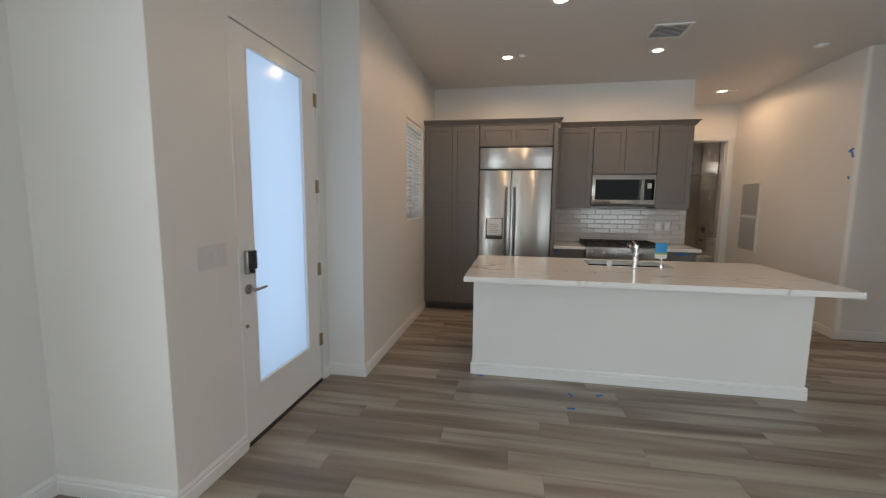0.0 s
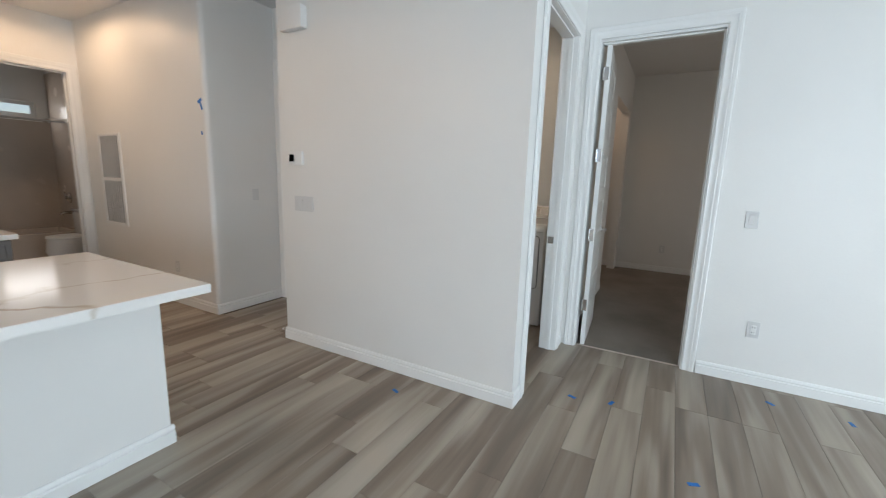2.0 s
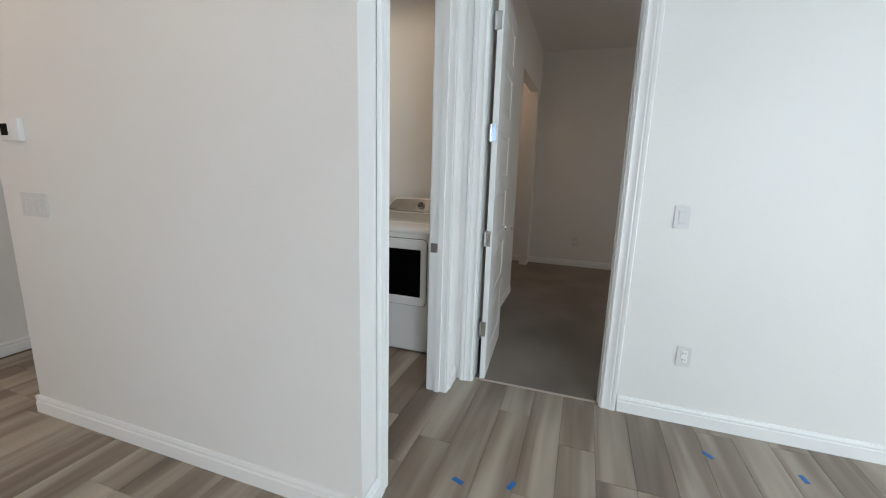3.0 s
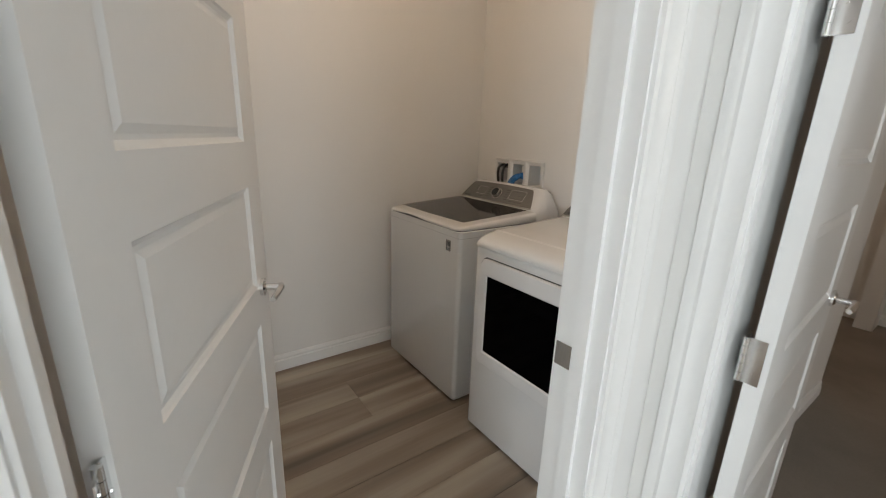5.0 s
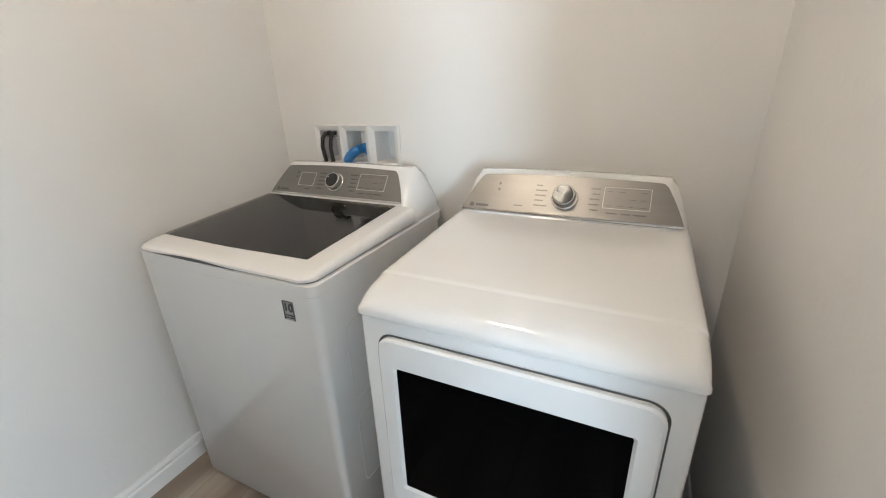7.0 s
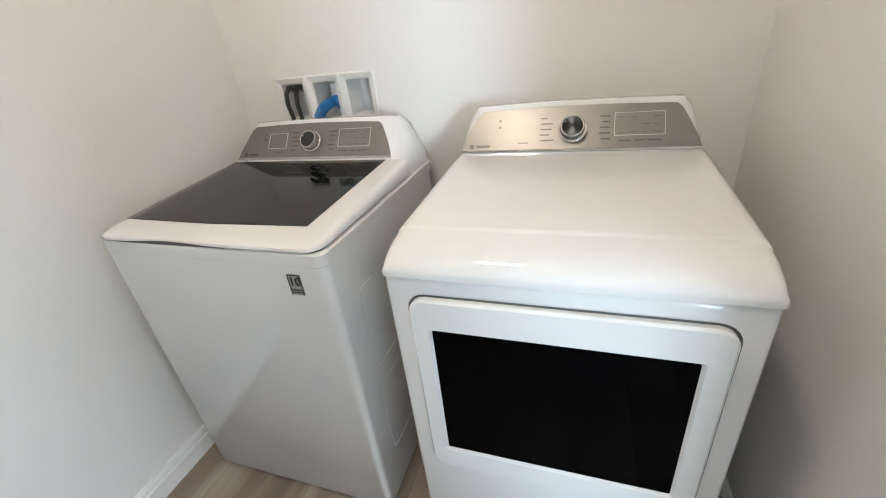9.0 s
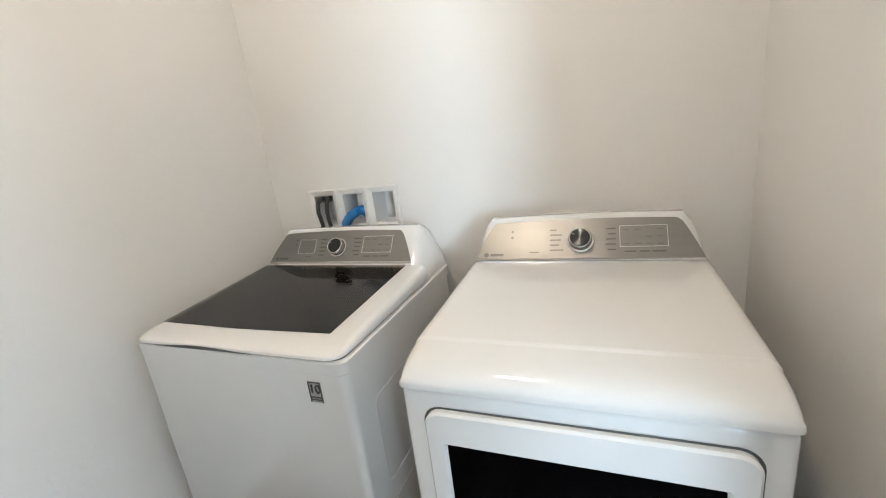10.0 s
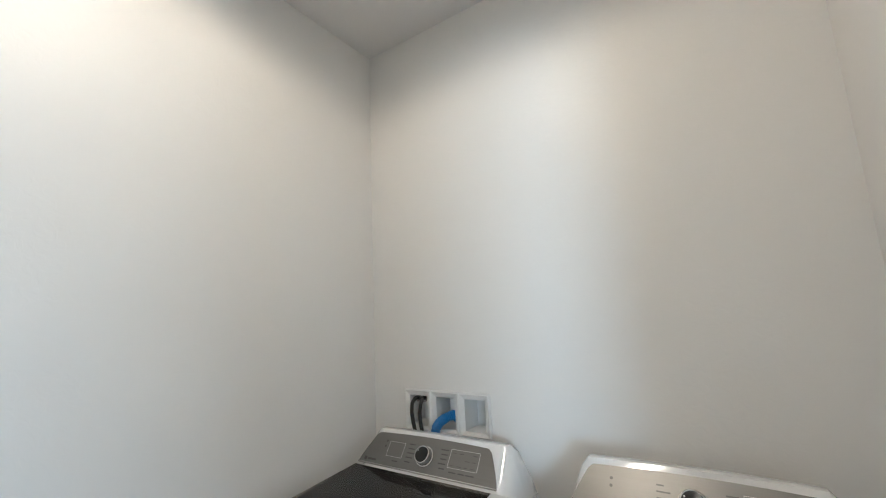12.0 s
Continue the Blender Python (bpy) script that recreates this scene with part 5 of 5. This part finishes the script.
part("lens", cyl((4.12, 3.25, LCEIL - 0.03), (4.12, 3.25, LCEIL - 0.05), 0.11, 0.10, seg=36), LAMP, ll, "glowing lens", smooth=True)
cv = thing("ceiling_vent", 0.89, 4.57, CEIL, "white square ceiling air vent with slats", "air vent")
bm = bmesh.new()
for a in ((0.72, 0.75, 4.40, 4.74), (1.03, 1.06, 4.40, 4.74), (0.75, 1.03, 4.40, 4.43), (0.75, 1.03, 4.71, 4.74)):
    bm_box(bm, a[0], a[1], a[2], a[3], CEIL - 0.012, CEIL, bevel=0.002)
part("frame", bm, TRIM, cv)
part("backing", box(0.75, 1.03, 4.43, 4.71, CEIL - 0.0025, CEIL - 0.0005), DARK_GREY, cv)
for k in range(9):
    bm = box(-0.14, 0.14, -0.011, 0.011, -0.001, 0.001)
    bm.transform(Matrix.Translation((0.89, 4.446 + k * 0.031, CEIL - 0.009)) @ Matrix.Rotation(radians(35), 4, "X"))
    part("slat", bm, TRIM, cv)
for sx, sy, nm in ((2.54, 5.19, "smoke_detector"), (-0.45, 5.02, "sprinkler_cover")):
    r = 0.062 if nm == "smoke_detector" else 0.04
    bm = cyl((sx, sy, CEIL), (sx, sy, CEIL - 0.022), r, r * 0.9, seg=30)
    bm_cyl(bm, (sx, sy, CEIL - 0.022), (sx, sy, CEIL - 0.030), r * 0.72, r * 0.6, seg=30)
    solid(nm, bm, PLASTIC, "round white smoke detector on the ceiling" if nm == "smoke_detector" else "small round white sprinkler cover", nm.replace("_", " "), smooth=True)
bm = cyl((2.56, 6.95, CEIL), (2.56, 6.95, CEIL - 0.012), 0.05, 0.045, seg=24)
solid("sprinkler_cover", bm, PLASTIC, "small round white sprinkler cover", "sprinkler cover", smooth=True)


# blue painter's tape left by the painters
def tape(x, y, z, w, l, turn, name="painters_tape", plane="floor", label="small torn piece of blue painter's tape on the floor"):
    bm = bmesh.new()
    n = 6
    rng = random.Random(int(abs(x * 1000 + y * 77)))
    lo = [(-l / 2 + l * i / n, -w / 2 + rng.uniform(-0.001, 0.001), 0.0015 + 0.002 * rng.random()) for i in range(n + 1)]
    hi = [(-l / 2 + l * i / n + rng.uniform(-0.001, 0.001), w / 2, 0.0015 + 0.002 * rng.random()) for i in range(n + 1)]
    vl, vh = [bm.verts.new(p) for p in lo], [bm.verts.new(p) for p in hi]
    bl, bh = [bm.verts.new((p[0], p[1], 0.0)) for p in lo], [bm.verts.new((p[0], p[1], 0.0)) for p in hi]
    for i in range(n):
        bm.faces.new((vl[i], vl[i + 1], vh[i + 1], vh[i]))
        bm.faces.new((bl[i], bh[i], bh[i + 1], bl[i + 1]))
        bm.faces.new((vl[i], bl[i], bl[i + 1], vl[i + 1]))
        bm.faces.new((vh[i], vh[i + 1], bh[i + 1], bh[i]))
    m = Matrix.Translation((x, y, z)) @ Matrix.Rotation(radians(turn), 4, "Z")
    if plane == "wall_x":
        m = Matrix.Translation((x, y, z)) @ Matrix.Rotation(radians(-90), 4, "Y") @ Matrix.Rotation(radians(turn), 4, "Z")
    if plane == "front_y":
        m = Matrix.Translation((x, y, z)) @ Matrix.Rotation(radians(90), 4, "X")
    bm.transform(m)
    return solid(name, bm, BLUE_TAPE, label, "tape", group="pieces of tape")


for x, y, tn in ((3.349, 1.865, 70), (3.408, 1.626, -20), (2.774, 2.904, 65), (-0.02, 3.328, -60), (0.194, 3.357, 25), (-0.045, 3.111, 5), (-0.735, 3.54, 20), (2.839, 1.18, -65), (3.961, 0.303, 10), (3.986, 0.702, 40)):
    tape(x, y, 0.0, 0.022, 0.055, tn)
tape(3.0295, 5.335, 2.02, 0.024, 0.10, 25, plane="wall_x", label="torn blue painter's tape stuck on the hall wall")
tape(3.0265, 5.345, 2.055, 0.024, 0.07, -70, plane="wall_x", label="torn blue painter's tape stuck on the hall wall")
tape(3.0295, 5.345, 1.765, 0.022, 0.035, 20, plane="wall_x", label="small scrap of blue tape on the hall wall")
tape(1.56, 5.6495, 0.845, 0.022, 0.15, 0, plane="front_y", label="strip of blue tape across the drawer front")
tape(0.06, 5.6495, 0.845, 0.022, 0.06, 0, plane="front_y", label="strip of blue tape across the drawer front")

# ---- bathroom seen through its doorway ----
SURROUND = surface("grey_beige_shower_tile", (0.56, 0.48, 0.41), 0.25, vary=0.06, scale=4, bump=0.1)
solid("shower_surround", box(1.43, 3.352, 9.785, 9.797, 0.45, 2.05), SURROUND, "grey-beige shower wall panel", "shower wall", "structure")
solid("shower_surround_end", box(3.346, 3.358, 9.03, 9.785, 0.45, 2.75), SURROUND, "grey-beige shower end wall panel", "shower wall", "structure")
tub = thing("bathtub", 2.39, 9.40, 0.0, "alcove bathtub along the far bathroom wall, grey-beige for the warm dim light on it", "bathtub")
bm = bmesh.new()
loft(bm, [rect(1.43, 3.345, 9.03, 9.784, 0.0), rect(1.43, 3.345, 9.03, 9.784, 0.47), rect(1.435, 3.340, 9.04, 9.78, 0.48), rect(1.50, 3.27, 9.12, 9.72, 0.48), rect(1.58, 3.18, 9.18, 9.66, 0.12)], False, True)
# tub takes the surround's beige: warm, dim light put into its colour
part("shell", bm, SURROUND, tub, smooth=True)
bm = bm_tube(bmesh.new(), [(3.346, 9.42, 0.72), (3.27, 9.42, 0.72), (3.225, 9.42, 0.705), (3.215, 9.42, 0.685)], [0.024, 0.022, 0.020, 0.018], 14)
shower = thing("shower_set", 3.346, 9.42, 0.69, "satin nickel shower set on the end wall above the tub", "shower")
part("spout", bm, NICKEL, shower, smooth=True)
bm = cyl((3.346, 9.42, 0.94), (3.338, 9.42, 0.94), 0.08, seg=28)
bm_cyl(bm, (3.338, 9.42, 0.94), (3.29, 9.42, 0.94), 0.022, 0.018, seg=18)
bm_tube(bm, [(3.30, 9.42, 0.94), (3.295, 9.42, 0.99), (3.29, 9.42, 1.03)], 0.008, 10)
part("valve", bm, NICKEL, shower, "nickel valve with a lever", smooth=True)
bm = bm_tube(bmesh.new(), [(3.346, 9.42, 2.08), (3.27, 9.42, 2.10), (3.20, 9.42, 2.07)], 0.009, 10)
bm_cyl(bm, (3.205, 9.42, 2.075), (3.17, 9.42, 2.035), 0.018, 0.045, seg=18)
part("head", bm, CHROME, shower, "chrome shower head", smooth=True)
solid("curtain_rod", bm_tube(bmesh.new(), [(1.43, 9.05, 2.02), (2.4, 9.05, 2.02), (3.345, 9.05, 2.02)], 0.0125, 12), CHROME, "straight chrome shower curtain rod", "curtain rod", smooth=True)


def oval(cx, cy, a, b, z, n=28):
    return [(cx + a * math.cos(k * math.tau / n), cy + b * math.sin(k * math.tau / n), z) for k in range(n)]


wc = thing("toilet", 3.0, 8.60, 0.0, "white two-piece toilet against the bathroom wall", "toilet")
bm = bmesh.new()
loft(bm, [oval(3.02, 8.6, 0.20, 0.11, 0.0), oval(3.02, 8.6, 0.19, 0.10, 0.12), oval(2.97, 8.6, 0.22, 0.14, 0.28), oval(3.0, 8.6, 0.225, 0.17, 0.43), oval(3.0, 8.6, 0.22, 0.168, 0.452)])
part("bowl", bm, CERAMIC, wc, smooth=True)
bm = bmesh.new()
loft(bm, [oval(3.0, 8.6, 0.226, 0.174, 0.454), oval(3.0, 8.6, 0.229, 0.178, 0.464), oval(3.0, 8.6, 0.22, 0.17, 0.484)])
part("seat_lid", bm, PLASTIC, wc, smooth=True)
part("tank", box(3.145, 3.345, 8.40, 8.80, 0.38, 0.79, bevel=0.02, seg=3), CERAMIC, wc, smooth=True)
part("tank_lid", box(3.135, 3.350, 8.39, 8.81, 0.792, 0.832, bevel=0.01, seg=2), CERAMIC, wc, smooth=True)
part("flush_lever", bm_tube(bmesh.new(), [(3.140, 8.45, 0.735), (3.13, 8.45, 0.735), (3.128, 8.52, 0.728)], 0.007, 8), CHROME, wc, smooth=True)

# ---- kitchen splash tiles ----
splash = solid("backsplash", box(0.02, 1.80, 6.252, 6.2585, 0.916, 1.40), GROUT, "glazed white subway tile backsplash with pale grout", "backsplash", "structure")
TW, TH_ = 0.200, 0.0655


def tile_mesh(w, h):
    bm = bmesh.new()
    i = 0.005
    loft(bm, [[(0, 0, 0), (w, 0, 0), (w, 0, h), (0, 0, h)], [(0, -0.004, 0), (w, -0.004, 0), (w, -0.004, h), (0, -0.004, h)], [(i, -0.0075, i), (w - i, -0.0075, i), (w - i, -0.0075, h - i), (i, -0.0075, h - i)]], False, True)
    return finish("tile", bm, TILE)


cache = {}
rng = random.Random(3)
z, row = 0.918, 0
while z < 1.395:
    h = min(TH_, 1.398 - z) - 0.0025
    x = 0.022 - (TW / 2 if row % 2 else 0)
    while x < 1.795:
        lo, hi = max(x, 0.022), min(x + TW, 1.798)
        if hi - lo > 0.02 and h > 0.01:
            key = (round(hi - lo - 0.0025, 4), round(h, 4))
            if key not in cache:
                cache[key] = tile_mesh(*key)
            ob = new("tile", cache[key])
            ob.parent = splash
            ob.location = (lo, 6.252, z)
            ob.rotation_euler = (radians(rng.uniform(-0.8, 0.8)), 0, radians(rng.uniform(-0.5, 0.5)))
        x += TW
    z += TH_
    row += 1

ds = thing("door_stop", 3.03, 4.246, 0.055, "small brass door stop with a white tip on the baseboard", "door stop")
part("rod", cyl((3.03, 4.244, 0.055), (3.03, 4.305, 0.055), 0.0055, seg=12), BRASS, ds, smooth=True)
part("tip", cyl((3.03, 4.305, 0.055), (3.03, 4.322, 0.055), 0.0095, 0.008, seg=14), PLASTIC, ds, smooth=True)


# ---- floor planks ----
def plank_mesh(length, width):
    bm = box(0, length - 0.0012, 0, width - 0.0012, -0.006, 0)
    top = [e for e in bm.edges if all(v.co.z > -0.001 for v in e.verts)]
    bmesh.ops.bevel(bm, geom=top, offset=0.0012, segments=1, affect="EDGES")
    return finish("plank", bm, PLANK)


def lay_planks(parent, x0, x1, y0, y1, seed, skip=()):
    """Rows of planks along x with staggered ends; alike lengths share one mesh."""
    rng = random.Random(seed)
    width, full = 0.18, 1.22
    cache = {}
    j = 0
    y = y0
    while y < y1 - 0.01:
        w = min(width, y1 - y)
        x = x0 - rng.choice([0.0, 0.2, 0.4, 0.6, 0.8, 1.0]) - 0.02
        while x < x1 - 0.01:
            lo, hi = max(x, x0), min(x + full, x1)
            blocked = any(lo >= a - 0.01 and hi <= b + 0.01 and y >= c - 0.01 and y + w <= d + 0.01 for a, b, c, d in skip)
            if hi - lo > 0.02 and not blocked:
                key = (round(hi - lo, 3), round(w, 3))
                if key not in cache:
                    cache[key] = plank_mesh(*key)
                ob = new("plank", cache[key])
                ob.parent = parent
                ob.location = (lo, y, 0)
            x += full
        y += w
        j += 1


floor = solid("floor", box(-2.71, 4.30, -3.60, 7.78, -0.16, -0.005), SUBFLOOR, "grey-brown oak-look vinyl plank floor", "floor", "structure")
lay_planks(floor, -2.71, 4.295, 0.0, 2.34, 5)
lay_planks(floor, -2.1, 3.06, 2.34, 7.74, 6, skip=[(-2.2, 1.67, 6.25, 7.8), (-2.2, -1.7, 3.3, 7.8)])
lay_planks(floor, 3.06, 3.85, 4.32, 5.22, 7)
floor_south = solid("floor_south", box(-2.71, 4.295, -3.60, -0.0005, -0.0045, -0.0044), SUBFLOOR, "grey-brown vinyl plank floor of the living room", "floor", "structure")
lay_planks(floor_south, -2.71, 4.295, -3.60, 0.0, 8)
floor_l = solid("floor_laundry", box(3.12, 5.325, 2.285, 4.11, -0.16, -0.005), SUBFLOOR, "oak-look vinyl plank floor of the laundry", "floor", "structure")
lay_planks(floor_l, 3.12, 5.325, 2.34, 4.11, 11)
